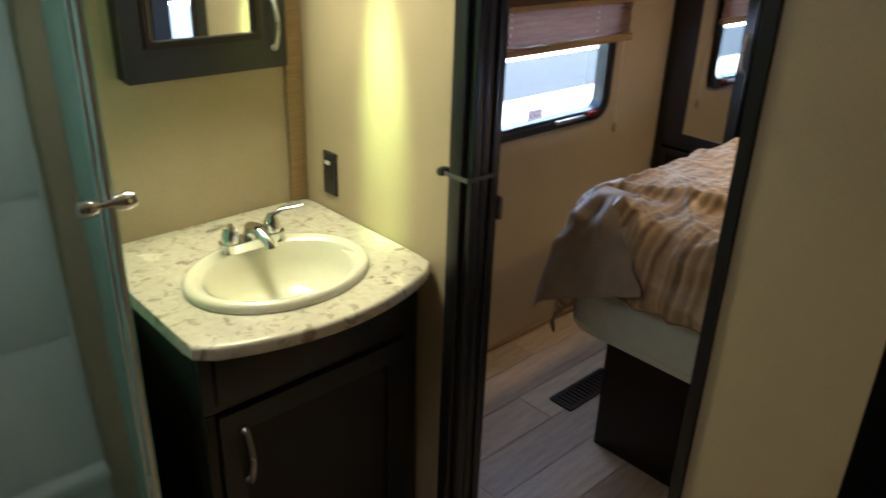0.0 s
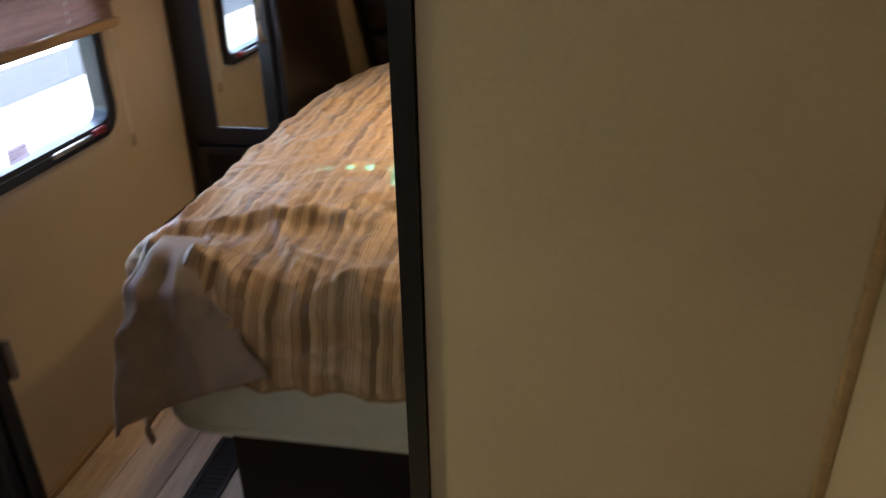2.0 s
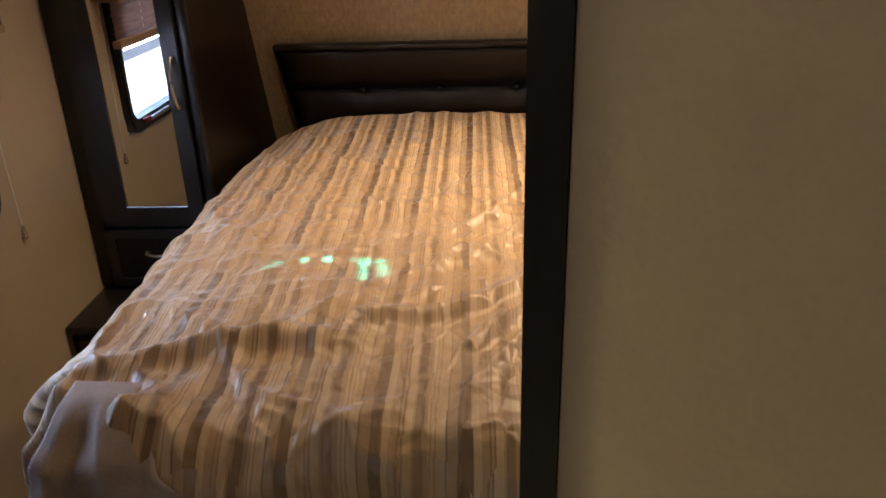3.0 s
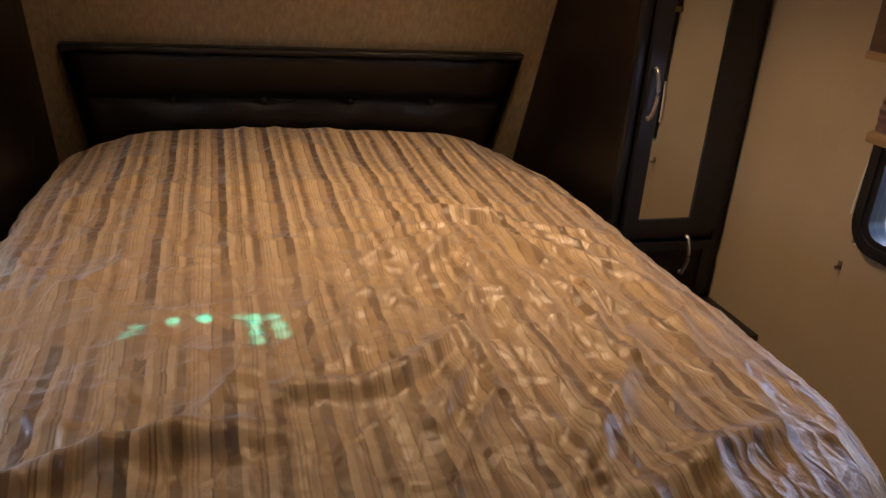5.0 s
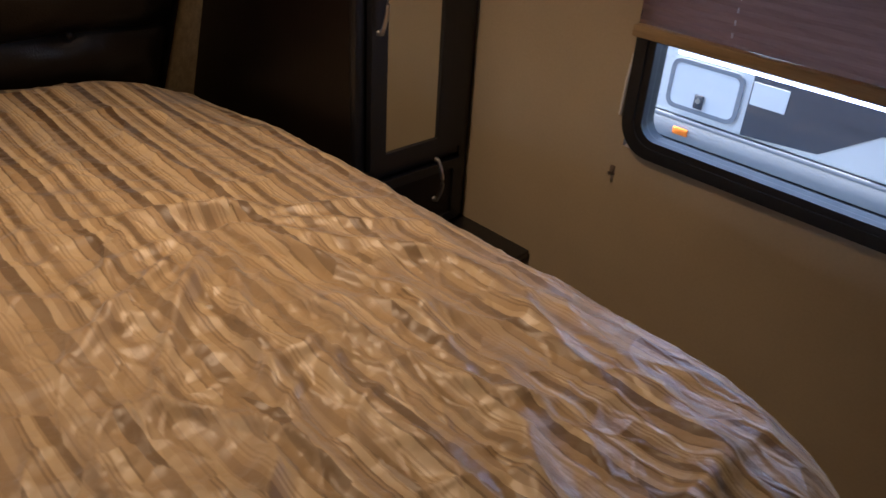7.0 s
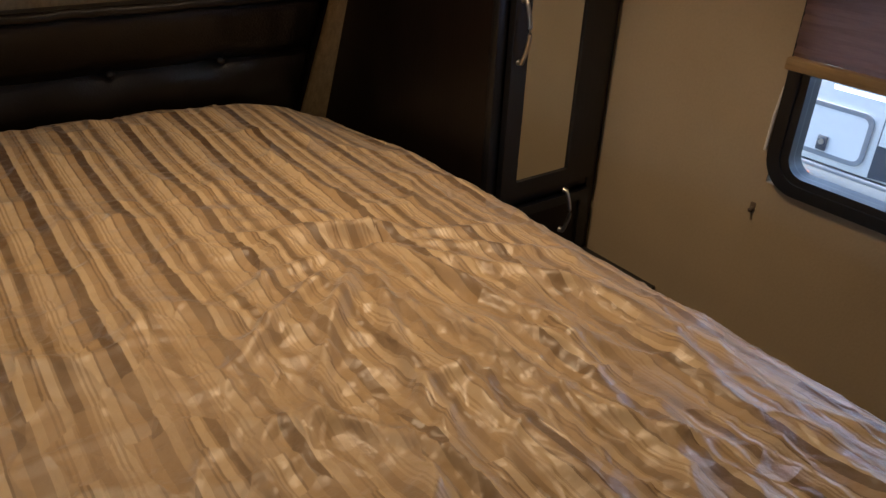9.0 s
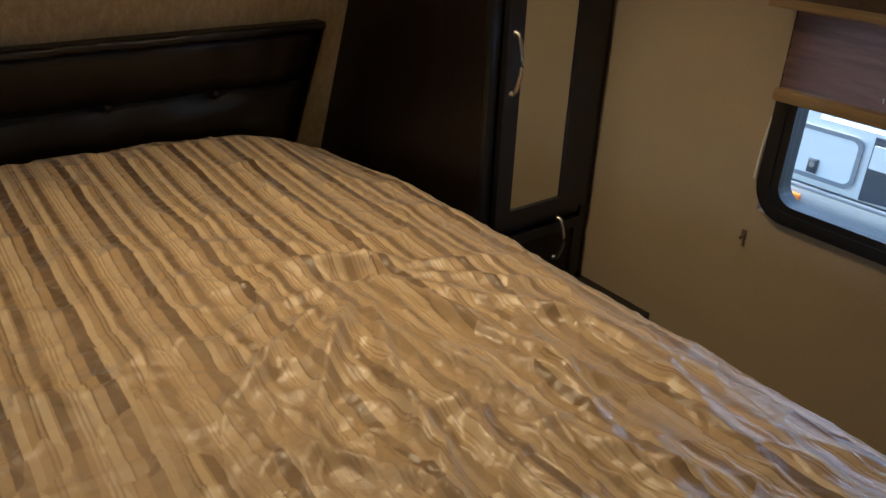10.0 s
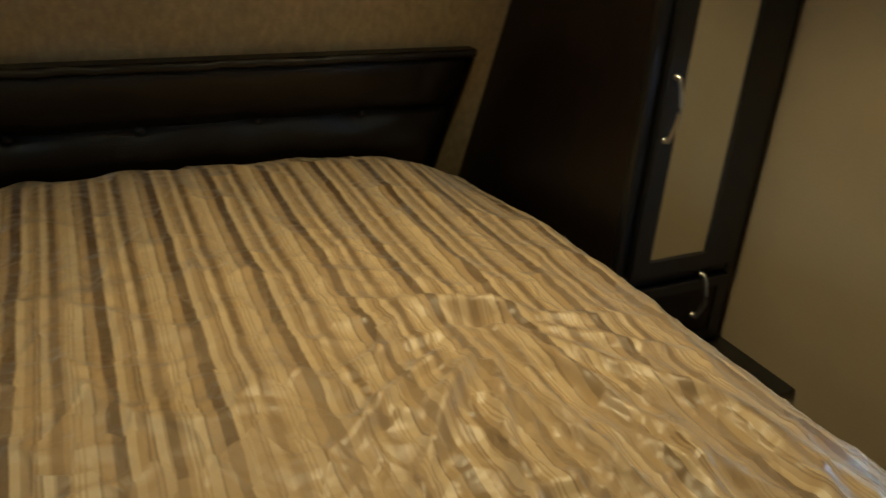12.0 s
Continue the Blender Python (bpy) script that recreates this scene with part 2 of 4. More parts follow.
    weave.inputs["Scale"].default_value, weave.inputs["Detail"].default_value = 55, 6
    l.new(uv.outputs[0], weave.inputs["Vector"])
    crest = n.new("ShaderNodeMapRange")
    crest.interpolation_type = "SMOOTHSTEP"
    crest.inputs[1].default_value, crest.inputs[2].default_value = 0.0, 0.16
    crest.inputs[3].default_value, crest.inputs[4].default_value = 1.0, 0.0
    l.new(lines.outputs["Distance"], crest.inputs[0])
    first, second = n.new("ShaderNodeBump"), n.new("ShaderNodeBump")
    first.inputs["Strength"].default_value, first.inputs["Distance"].default_value = 0.34, 0.005
    second.inputs["Strength"].default_value, second.inputs["Distance"].default_value = 0.45, 0.005
    # each facet of the crumpled cloth leans its own way
    geo, lean_by, tilt, level = n.new("ShaderNodeNewGeometry"), n.new("ShaderNodeVectorMath"), n.new("ShaderNodeVectorMath"), n.new("ShaderNodeVectorMath")
    lean_by.operation, tilt.operation, level.operation = "SUBTRACT", "MULTIPLY_ADD", "NORMALIZE"
    lean_by.inputs[1].default_value = (0.5, 0.5, 0.5)
    tilt.inputs[1].default_value = (0.26, 0.26, 0.03)
    l.new(cells.outputs["Color"], lean_by.inputs[0])
    l.new(lean_by.outputs[0], tilt.inputs[0])
    l.new(geo.outputs["Normal"], tilt.inputs[2])
    l.new(tilt.outputs[0], level.inputs[0])
    l.new(level.outputs[0], first.inputs["Normal"])
    l.new(crest.outputs[0], first.inputs["Height"])
    l.new(weave.outputs["Fac"], second.inputs["Height"])
    l.new(first.outputs[0], second.inputs["Normal"])
    l.new(second.outputs[0], b.inputs["Normal"])
    return m


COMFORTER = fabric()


def granite():
    m = material("granite_laminate", (0.58, 0.53, 0.43), 0.25, vary=0.18, scale=9, fine=60, bump=0.02, coat=0.3)
    n, l = m.node_tree.nodes, m.node_tree.links
    b = n["Principled BSDF"]
    old = b.inputs["Base Color"].links[0].from_socket
    tc = n.new("ShaderNodeTexCoord")
    v = n.new("ShaderNodeTexNoise")
    v.inputs["Scale"].default_value, v.inputs["Detail"].default_value, v.inputs["Distortion"].default_value = 38, 8, 0.9
    l.new(tc.outputs["Object"], v.inputs["Vector"])
    r = n.new("ShaderNodeValToRGB")
    r.color_ramp.elements[0].position, r.color_ramp.elements[1].position = 0.55, 0.74
    r.color_ramp.elements[0].color, r.color_ramp.elements[1].color = (0, 0, 0, 1), (1, 1, 1, 1)
    l.new(v.outputs["Fac"], r.inputs[0])
    mix = n.new("ShaderNodeMix")
    mix.data_type = "RGBA"
    mix.inputs[7].default_value = (0.26, 0.18, 0.12, 1)
    l.new(r.outputs[0], mix.inputs[0])
    l.new(old, mix.inputs[6])
    l.new(mix.outputs[2], b.inputs["Base Color"])
    return m


GRANITE = granite()


def planks():
    m = material("wood_look_vinyl", (0.56, 0.44, 0.315), 0.42, vary=0.28, scale=6, fine=50, bump=0.08, grain=(9, 1.1, 1))
    n, l = m.node_tree.nodes, m.node_tree.links
    b = n["Principled BSDF"]
    old = b.inputs["Base Color"].links[0].from_socket
    info = n.new("ShaderNodeObjectInfo")
    hsv = n.new("ShaderNodeHueSaturation")
    mr = n.new("ShaderNodeMapRange")
    mr.inputs[3].default_value, mr.inputs[4].default_value = 0.82, 1.16
    l.new(info.outputs["Random"], mr.inputs[0])
    l.new(mr.outputs[0], hsv.inputs["Value"])
    l.new(old, hsv.inputs["Color"])
    l.new(hsv.outputs[0], b.inputs["Base Color"])
    return m


PLANK = planks()

# ---- builders ----
ORIGIN = {}


def bm_new():
    return bmesh.new()


def box(bm, x0, x1, y0, y1, z0, z1, bevel=0.0, segments=2):
    """Adds a box, its edges rounded by bevel, to bm."""
    got = bmesh.ops.create_cube(bm, size=1.0)["verts"]
    for v in got:
        v.co = Vector(((x0 + x1) / 2 + v.co.x * (x1 - x0), (y0 + y1) / 2 + v.co.y * (y1 - y0), (z0 + z1) / 2 + v.co.z * (z1 - z0)))
    if bevel:
        edges = list({e for v in got for e in v.link_edges})
        bmesh.ops.bevel(bm, geom=edges, offset=bevel, segments=segments, affect="EDGES", profile=0.5)
    return bm


def boxed(*a, **k):
    return box(bm_new(), *a, **k)


def tube(bm, points, radius, sides=10, flat=1.0):
    """A round bar along a line of points."""
    rings = []
    pts = [Vector(p) for p in points]
    for i, p in enumerate(pts):
        way = (pts[min(i + 1, len(pts) - 1)] - pts[max(i - 1, 0)]).normalized()
        side = way.cross(Vector((0, 0, 1)))
        side = side.normalized() if side.length > 0.01 else way.cross(Vector((0, 1, 0))).normalized()
        up = side.cross(way).normalized()
        r = radius[i] if isinstance(radius, (list, tuple)) else radius
        rings.append([bm.verts.new(p + side * r * math.cos(a) + up * r * flat * math.sin(a)) for a in [2 * math.pi * k / sides for k in range(sides)]])
    for a, b in zip(rings, rings[1:]):
        for k in range(sides):
            bm.faces.new((a[k], a[(k + 1) % sides], b[(k + 1) % sides], b[k]))
    bm.faces.new(rings[0])
    bm.faces.new(rings[-1][::-1])
    return bm


def prism(bm, outline, place, depth):
    """An outline of (u, v) pairs, pushed from depth[0] to depth[1]; place turns (u, v, d) into a point."""
    low = [bm.verts.new(place(u, v, depth[0])) for u, v in outline]
    high = [bm.verts.new(place(u, v, depth[1])) for u, v in outline]
    k = len(outline)
    bm.faces.new(low[::-1])
    bm.faces.new(high)
    for i in range(k):
        bm.faces.new((low[i], low[(i + 1) % k], high[(i + 1) % k], high[i]))
    return bm


def rounded(u0, u1, v0, v1, r, n=8):
    out = []
    for cu, cv, a0 in ((u1 - r, v1 - r, 0), (u0 + r, v1 - r, 90), (u0 + r, v0 + r, 180), (u1 - r, v0 + r, 270)):
        for i in range(n + 1):
            a = radians(a0 + 90 * i / n)
            out.append((cu + r * math.cos(a), cv + r * math.sin(a)))
    return out


def ring(bm, outer, inner, place, depth):
    """A frame between two outlines of the same count, from depth[0] to depth[1]."""
    k = len(outer)
    vs = [[bm.verts.new(place(u, v, d)) for u, v in line] for line, d in ((outer, depth[0]), (outer, depth[1]), (inner, depth[1]), (inner, depth[0]))]
    for a in range(4):
        for i in range(k):
            j = (i + 1) % k
            bm.faces.new((vs[a][i], vs[a][j], vs[(a + 1) % 4][j], vs[(a + 1) % 4][i]))
    return bm


def mesh_object(name, bm, mat, smooth=40):
    bmesh.ops.recalc_face_normals(bm, faces=bm.faces)
    me = bpy.data.meshes.new(name)
    bm.to_mesh(me)
    bm.free()
    me.materials.append(mat)
    if smooth:
        me.shade_smooth()
        me.set_sharp_from_angle(angle=radians(smooth))
    return new(name, me)


def thing(name, at, label, category, group="", kind=""):
    ob = new(name)
    ob.empty_display_size = 0.05
    ob.location = at
    ORIGIN[ob.name] = Vector(at)
    return tagged(ob, label, category, group, kind)


def part(name, bm, mat, parent, label="", smooth=40):
    """One mesh, given in world coordinates, as a part of a thing or of a part."""
    at = ORIGIN[parent.name]
    bmesh.ops.translate(bm, verts=bm.verts, vec=-at)
    ob = mesh_object(name, bm, mat, smooth)
    ob.parent = parent
    ORIGIN[ob.name] = at
    return tagged(ob, label)


def structure(name, bm, mat, label="", smooth=40):
    ob = mesh_object(name, bm, mat, smooth)
    ORIGIN[ob.name] = Vector((0, 0, 0))
    return tagged(ob, label, kind="structure")


# ---- the shell ----
W, WR, H = 1.16, 1.15, 1.98
WB = 1.115
BACK = -3.2


def head_y(z):
    """The sloping front wall: how far it stands at a height."""
    return 2.563 - 0.408 * (z - 0.7)


WIN_L, WIN_R = (0.62, 1.393, 0.835, 1.42), (0.55, 1.318, 0.825, 1.42)


def side_wall(name, x0, x1, win, label):
    y0, y1, z0, z1 = win
    y0, y1, z0, z1 = y0 + 0.006, y1 - 0.006, z0 + 0.006, z1 - 0.006
    bm = bm_new()
    box(bm, x0, x1, BACK, y0, -0.05, H)
    box(bm, x0, x1, y1, 3.0, -0.05, H)
    box(bm, x0, x1, y0, y1, -0.05, z0)
    box(bm, x0, x1, y0, y1, z1, H)
    return structure(name, bm, WALLPAPER, label)


side_wall("wall_west", -W - 0.035, -W, WIN_L, "beige papered side wall with a window")
side_wall("wall_east", WR, WR + 0.035, WIN_R, "beige papered side wall with a window")
bm = bm_new()
prism(bm, [(head_y(0) , -0.05), (head_y(0) + 0.08, -0.05), (head_y(H) + 0.08, H), (head_y(H), H)], lambda u, v, d: (d, u, v), (-W, WR))
structure("wall_north", bm, GRASSCLOTH, "sloping front wall in flecked tan grasscloth")
structure("wall_south", boxed(-W - 0.06, W + 0.06, BACK - 0.06, BACK, -0.05, H), WALLPAPER, "plain beige wall")
structure("ceiling", boxed(-W - 0.06, W + 0.06, BACK - 0.06, 3.0, H, H + 0.05), CEILING, "off-white ceiling panel")
floor = structure("floor", boxed(-W - 0.06, W + 0.06, BACK - 0.06, 3.0, -0.06, -0.006), ESPRESSO_TRIM, "wood-look vinyl plank floor")
# wall between bathroom and bedroom, its doorway, and the wall beside the passage
structure("wall_partition_west", boxed(-W, -0.517, 0.0, 0.06, -0.006, H), WALLPAPER, "beige papered partition wall")
structure("wall_partition_east", boxed(0.034, WR, 0.074, 0.128, -0.006, H), WALLPAPER, "beige papered partition wall")
structure("wall_partition_header", boxed(-0.517, 0.031, 0.0, 0.06, 1.937, H), WALLPAPER, "beige strip over the doorway")
structure("wall_bath_west", boxed(-W + 0.001, -WB, -0.595, -0.001, -0.006, H), WALLPAPER, "beige papered wall behind the vanity")
structure("wall_passage", boxed(0.455, 0.50, -0.40, 0.074, -0.006, H), WALLPAPER, "beige papered wall beside the passage")
structure("trim_corner", boxed(0.443, 0.455, 0.062, 0.074, 0, H, bevel=0.002), BLIND_RAIL, "thin tan corner bead")
structure("trim_passage", boxed(0.402, 0.478, -0.46, -0.40, 0, H, bevel=0.005), JAMB, "dark espresso jamb of the passage door")
structure("wall_bath_back", boxed(0.478, WR, -0.445, -0.402, -0.006, H), JAMB, "dark espresso panelled wall")
structure("trim_door_east", prism(bm_new(), [(0.011, 0.066), (0.032, 0.066), (0.036, 0.136), (0.022, 0.136)], lambda u, v, d: (u, v, d), (0, 1.92)), ESPRESSO_TRIM, "dark espresso door trim")
structure("trim_door_top", boxed(-0.494, 0.010, -0.006, 0.078, 1.90, 1.935, bevel=0.003), ESPRESSO_TRIM, "dark espresso door head")
structure("trim_door_west", boxed(-0.531, -0.495, -0.034, 0.066, 0, 1.935, bevel=0.003), ESPRESSO_TRIM, "dark espresso door trim")
structure("baseboard_west", boxed(-W, -W + 0.012, 0.062, 1.45, 0, 0.02, bevel=0.004), BLIND_RAIL, "thin wooden base moulding")
structure("baseboard_east", boxed(WR - 0.012, WR, 0.130, 1.45, 0, 0.02, bevel=0.004), BLIND_RAIL, "thin wooden base moulding")

# ---- bed ----
BED_Z = 0.845
base = thing("bed_base", (0, 0.66, 0), "dark espresso box base under the mattress", "bed base")
part("front_panel", boxed(-0.560, 0.560, 0.685, 0.703, 0.0, 0.449, bevel=0.002), ESPRESSO, base)
part("side_panel", boxed(-0.560, -0.542, 0.703, 2.5, 0.0, 0.449, bevel=0.002), ESPRESSO, base)
part("side_panel", boxed(0.542, 0.560, 0.703, 2.5, 0.0, 0.449, bevel=0.002), ESPRESSO, base)
part("platform", boxed(-0.541, 0.541, 0.704, 2.5, 0.427, 0.448, bevel=0.002), ESPRESSO, base)
mattress = thing("mattress", (0, 0.6, 0.41), "pale greenish-white mattress on the dark base", "mattress")
part("core", prism(bm_new(), rounded(-0.67, 0.60, 0.57, 2.44, 0.12), lambda u, v, d: (u, v, d), (0.451, 0.768)), MATTRESS, mattress)
part("piping", ring(bm_new(), rounded(-0.674, 0.604, 0.566, 2.444, 0.124), rounded(-0.664, 0.594, 0.576, 2.434, 0.114), lambda u, v, d: (u, v, d), (0.462, 0.473)), MATTRESS, mattress)

# long folds of the cloth: (x, y) line, height, half width
FOLDS = [
    ([(-0.70, 0.69), (-0.49, 0.758), (-0.343, 0.795), (-0.20, 0.775)], 0.034, 0.030),
    ([(-0.25, 0.885), (-0.094, 0.873), (-0.005, 0.923), (0.10, 1.05)], 0.028, 0.024),
    ([(0.074, 0.94), (-0.03, 0.76)], 0.020, 0.018),
    ([(-0.30, 0.50), (-0.12, 0.63)], 0.014, 0.02),
    ([(0.19, 1.62), (0.11, 1.51), (0.02, 1.38)], 0.010, 0.016),
    ([(0.22, 1.14), (0.142, 1.13), (0.06, 1.06)], 0.012, 0.018),
    ([(0.16, 0.58), (0.322, 0.655), (0.50, 0.71)], 0.020, 0.026),
    ([(0.32, 1.24), (0.26, 1.14), (0.16, 1.05)], 0.010, 0.016),
    ([(0.43, 1.29), (0.365, 1.084), (0.31, 0.94)], 0.012, 0.018),
    ([(0.53, 1.20), (0.494, 0.996), (0.45, 0.84)], 0.012, 0.02),
    ([(0.30, 1.46), (0.20, 1.22), (0.10, 0.98)], 0.010, 0.016),
    ([(0.38, 1.42), (0.50, 1.20), (0.58, 0.95)], 0.010, 0.018),
    ([(-0.62, 1.35), (-0.45, 1.18), (-0.30, 1.12)], 0.008, 0.02),
    ([(-0.60, 1.72), (-0.20, 1.80), (0.20, 1.70)], 0.007, 0.03),
    ([(-0.35, 1.42), (0.0, 1.32), (0.25, 1.40)], 0.006, 0.025),
]
for turn, long, high in ((195, 0.30, 0.006), (215, 0.42, 0.009), (232, 0.5, 0.010), (250, 0.55, 0.010), (268, 0.5, 0.009), (286, 0.48, 0.010), (305, 0.42, 0.009), (325, 0.36, 0.008), (345, 0.30, 0.006), (150, 0.25, 0.005), (110, 0.2, 0.004)):
    c, s_ = math.cos(radians(turn)), math.sin(radians(turn))
    FOLDS.append(([(0.29 + c * 0.06, 1.52 + s_ * 0.06), (0.29 + c * long * 0.55 + s_ * 0.02, 1.52 + s_ * long * 0.55), (0.29 + c * long, 1.52 + s_ * long)], high * 1.7, 0.014))
FOLDS += [([(0.19, 1.605), (0.29, 1.555), (0.37, 1.525)], 0.024, 0.014), ([(0.10, 0.62), (0.24, 0.78), (0.40, 0.98)], 0.016, 0.022), ([(-0.46, 0.66), (-0.30, 0.86), (-0.22, 1.0)], 0.012, 0.024), ([(0.44, 0.62), (0.50, 0.80), (0.56, 1.05)], 0.008, 0.022)]
DENT = [(0.19, 1.565), (0.28, 1.515), (0.36, 1.485)]


def line_distance(x, y, line):
    best = np.full(x.shape, 9.0)
    along = np.zeros(x.shape)
    for i, ((ax, ay), (bx, by)) in enumerate(zip(line, line[1:])):
        dx, dy = bx - ax, by - ay
        t = np.clip(((x - ax) * dx + (y - ay) * dy) / (dx * dx + dy * dy), 0, 1)
        d = np.hypot(x - ax - t * dx, y - ay - t * dy)
        near = d < best
        best[near] = d[near]
        along[near] = (i + t[near]) / (len(line) - 1)
    return best, along


def crumple(x, y, scale, seed):
    """Ridged noise: sharp creases between smooth fields."""
    out = np.empty(x.shape)
    flat = out.ravel()
    for i, (u, v) in enumerate(zip(x.ravel(), y.ravel())):
        flat[i] = 1 - abs(noise.noise(Vector((u * scale, v * scale, seed)))) * 2
    return out


def comforter():
    half, foot, over_side, over_foot, mid = 0.615, 0.60, 0.36, 0.262, -0.035
    s = np.concatenate([np.linspace(-half - over_side, -half + 0.05, 60)[:-1], np.linspace(-half + 0.05, half - 0.05, 200)[:-1], np.linspace(half - 0.05, half + over_side, 60)])
    q = np.concatenate([np.linspace(foot - over_foot, foot + 0.08, 60)[:-1], np.linspace(foot + 0.08, 2.50, 250)])
    S, Q = np.meshgrid(s, q, indexing="ij")
    rc = np.where(S > 0, 0.22, 0.16)
    gx, gy = np.maximum(np.abs(S) - half + rc, 0), np.maximum(foot + rc - Q, 0)
    both = (gx > 0) & (gy > 0)
    e = np.maximum(np.where(both, np.hypot(gx, gy) - rc, np.maximum(gx, gy) - rc), 0)
    ex = np.where(both | (gx > rc), gx, 0) * np.sign(S)
    ey = np.where(both | (gy > rc), gy, 0)
    g = np.hypot(ex, ey)
    way_x, way_y = np.divide(ex, g, out=np.zeros_like(g), where=g > 0), -np.divide(ey, g, out=np.zeros_like(g), where=g > 0)
    deg = np.degrees(np.arctan2(-way_y, way_x))
    lobe = lambda at, wide: np.exp(-((deg - at) / wide) ** 2)
    fan = np.where((gx > 0) & (gy > 0) & (S < 0), 1.0, 0.0) * np.sin(np.clip((deg - 84) / 78, 0, 1) * math.pi) ** 0.5
    fore = np.clip(-way_y, 0, 1) ** 2 * (1 - fan)
    r = np.where(S > 0, 0.102, 0.075) + 0.025 * fore
    ang = np.minimum(e / r, math.pi / 2 * (0.93 - 0.10 * fan - 0.21 * fore))
    rest = np.maximum(e - r * math.pi / 2 * (0.93 - 0.10 * fan - 0.21 * fore), 0)
    out = r * np.sin(ang) + rest * (np.where(S < 0, 0.04, 0.08) + 0.03 * fan + 0.10 * fore + 0.14 * np.where(S < 0, lobe(168, 13), 0))
    drop = r * (1 - np.cos(ang)) + rest * (0.985 - 0.03 * fan - 0.055 * fore)
    X, Y = S - way_x * e + mid, Q - way_y * e
    # hanging folds round the corners and along the hem
    turn = np.arctan2(-way_y, way_x)
    corner = np.where((gx > 0) & (gy > 0), 1.0, 0.0)
    # one flat panel between two pinched ridges, a deep tuck beyond it, then the side drape
    tip = deg + np.minimum(rest, 0.2) * 60
    ridge = lambda at, wide: np.maximum(1 - np.abs(tip - at) / wide, 0) ** 1.4
    gather = 0.010 * ridge(99, 13) - 0.028 * lobe(122, 11) + 0.012 * ridge(145, 10) - 0.105 * lobe(157, 6.5) + 0.02 * lobe(171, 6)
    wave = corner * np.minimum(e / 0.12, 1) * np.where(S < 0, gather, 0.010 * (1.6 * np.abs(np.cos(turn * 2.3 + 0.8)) - 1))
    hem = (1 - corner) * np.minimum(rest / 0.15, 1) * 0.012 * (crumple(S + Q * 0.6, Q * 0.25, 5, 2.2) - 0.45)
    out = out + wave + hem
    X, Y = X + way_x * out, Y + way_y * out
    # plump top: low at the edges, raised by the pillows at the head
    top = 0.018 * (1 - (S / half) ** 4).clip(0, 1) + 0.014 * np.exp(-((Q - 2.25) / 0.20) ** 2) * np.exp(-(S / 0.55) ** 6) - 0.040 * np.clip((np.abs(S) - 0.42) / 0.2, 0, 1) ** 2 * np.clip((Q - 1.85) / 0.4, 0, 1) - 0.010 * np.clip(S / 0.3, 0, 1)
    sag = -0.30 * np.maximum(Q - 2.28, 0)
    Z = BED_Z - 0.015 + top + sag - drop
    on = np.exp(-(e / 0.10) ** 2)
    for line, high, wide in FOLDS:
        d, along = line_distance(S + mid, Q, line)
        Z += high * on * np.exp(-(d / wide) ** 2) * np.sin(np.clip(along, 0.02, 0.98) * math.pi) ** 0.5
    d, along = line_distance(S + mid, Q, DENT)
    Z -= 0.024 * np.exp(-(d / 0.018) ** 2) * np.sin(np.clip(along, 0.03, 0.97) * math.pi)
    puff = np.where(Q > 1.95, 0.6, 1.0)
    long = crumple(S * 1.3 + 0.3 * Q, Q * 0.7, 4.2, 3.1).clip(0, 1) ** 5
    short = crumple(S + 0.2 * Q, Q * 1.5, 9, 7.7).clip(0, 1) ** 4
    pucker = crumple(S * 0.9 - Q * 0.25, Q * 1.9, 19, 1.3).clip(0, 1) ** 3
    Z += (0.35 + 0.65 * on) * np.where(S > 0.4, 0.6, 1.0) * puff * (0.013 * long + (0.004 + 0.003 * np.exp(-((Q - 1.25) / 0.4) ** 2)) * short + 0.0024 * pucker)
    side = crumple(S * 1.4, Q * 1.4, 7, 9.4)
    side = (side - 0.4) * np.where(S > 0.3, 0.25, 1.0)
    X += way_x * (1 - on) * 0.030 * side
    Y += way_y * (1 - on) * 0.022 * side
    # the gathered peaks at the foot corner
    for px, py, high, wide in ((-0.646, 0.654, 0.040, 0.045), (-0.514, 0.591, 0.050, 0.045)):
        d = np.hypot(S + mid - px, Q - py) / wide
        Z += high * np.exp(-d ** 1.3)
    Z -= 0.035 * np.exp(-((S + mid + 0.585) ** 2 + (Q - 0.60) ** 2) / 0.045 ** 2)
    Z -= 0.04 * np.exp(-((S + mid + 0.70) ** 2 + (Q - 0.66) ** 2) / 0.035 ** 2)
    # head end of the cloth lies lightly scalloped against the headboard
    Z += 0.008 * np.sin(S * 30) * np.exp(-((Q - 2.46) / 0.07) ** 2)
    Y = np.minimum(Y, 2.553 - 0.408 * (Z - 0.7) - 0.085)
    n, k = S.shape
    idx = np.arange(n * k).reshape(n, k)
    faces = np.stack([idx[:-1, :-1], idx[1:, :-1], idx[1:, 1:], idx[:-1, 1:]], -1).reshape(-1, 4)
    me = bpy.data.meshes.new("cover")
    me.from_pydata(np.stack([X, Y, Z], -1).reshape(-1, 3).tolist(), [], faces.tolist())
    uv = me.uv_layers.new(name="cloth")
    slip = 0.002 * crumple(S, Q * 1.3, 9, 4.2) * (0.35 + 0.65 * np.exp(-((Q - 1.0) / 0.6) ** 2))
    flat = np.stack([S + slip, Q], -1).reshape(-1, 2)
    uv.data.foreach_set("uv", flat[faces.ravel()].astype(np.float32).ravel())
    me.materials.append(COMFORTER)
    me.shade_smooth()
    t = thing("comforter", (0, 0.6, 0.5), "striped tan and brown comforter, rumpled over the mattress", "comforter")
    ob = new("cover", me)
    ob.parent = t
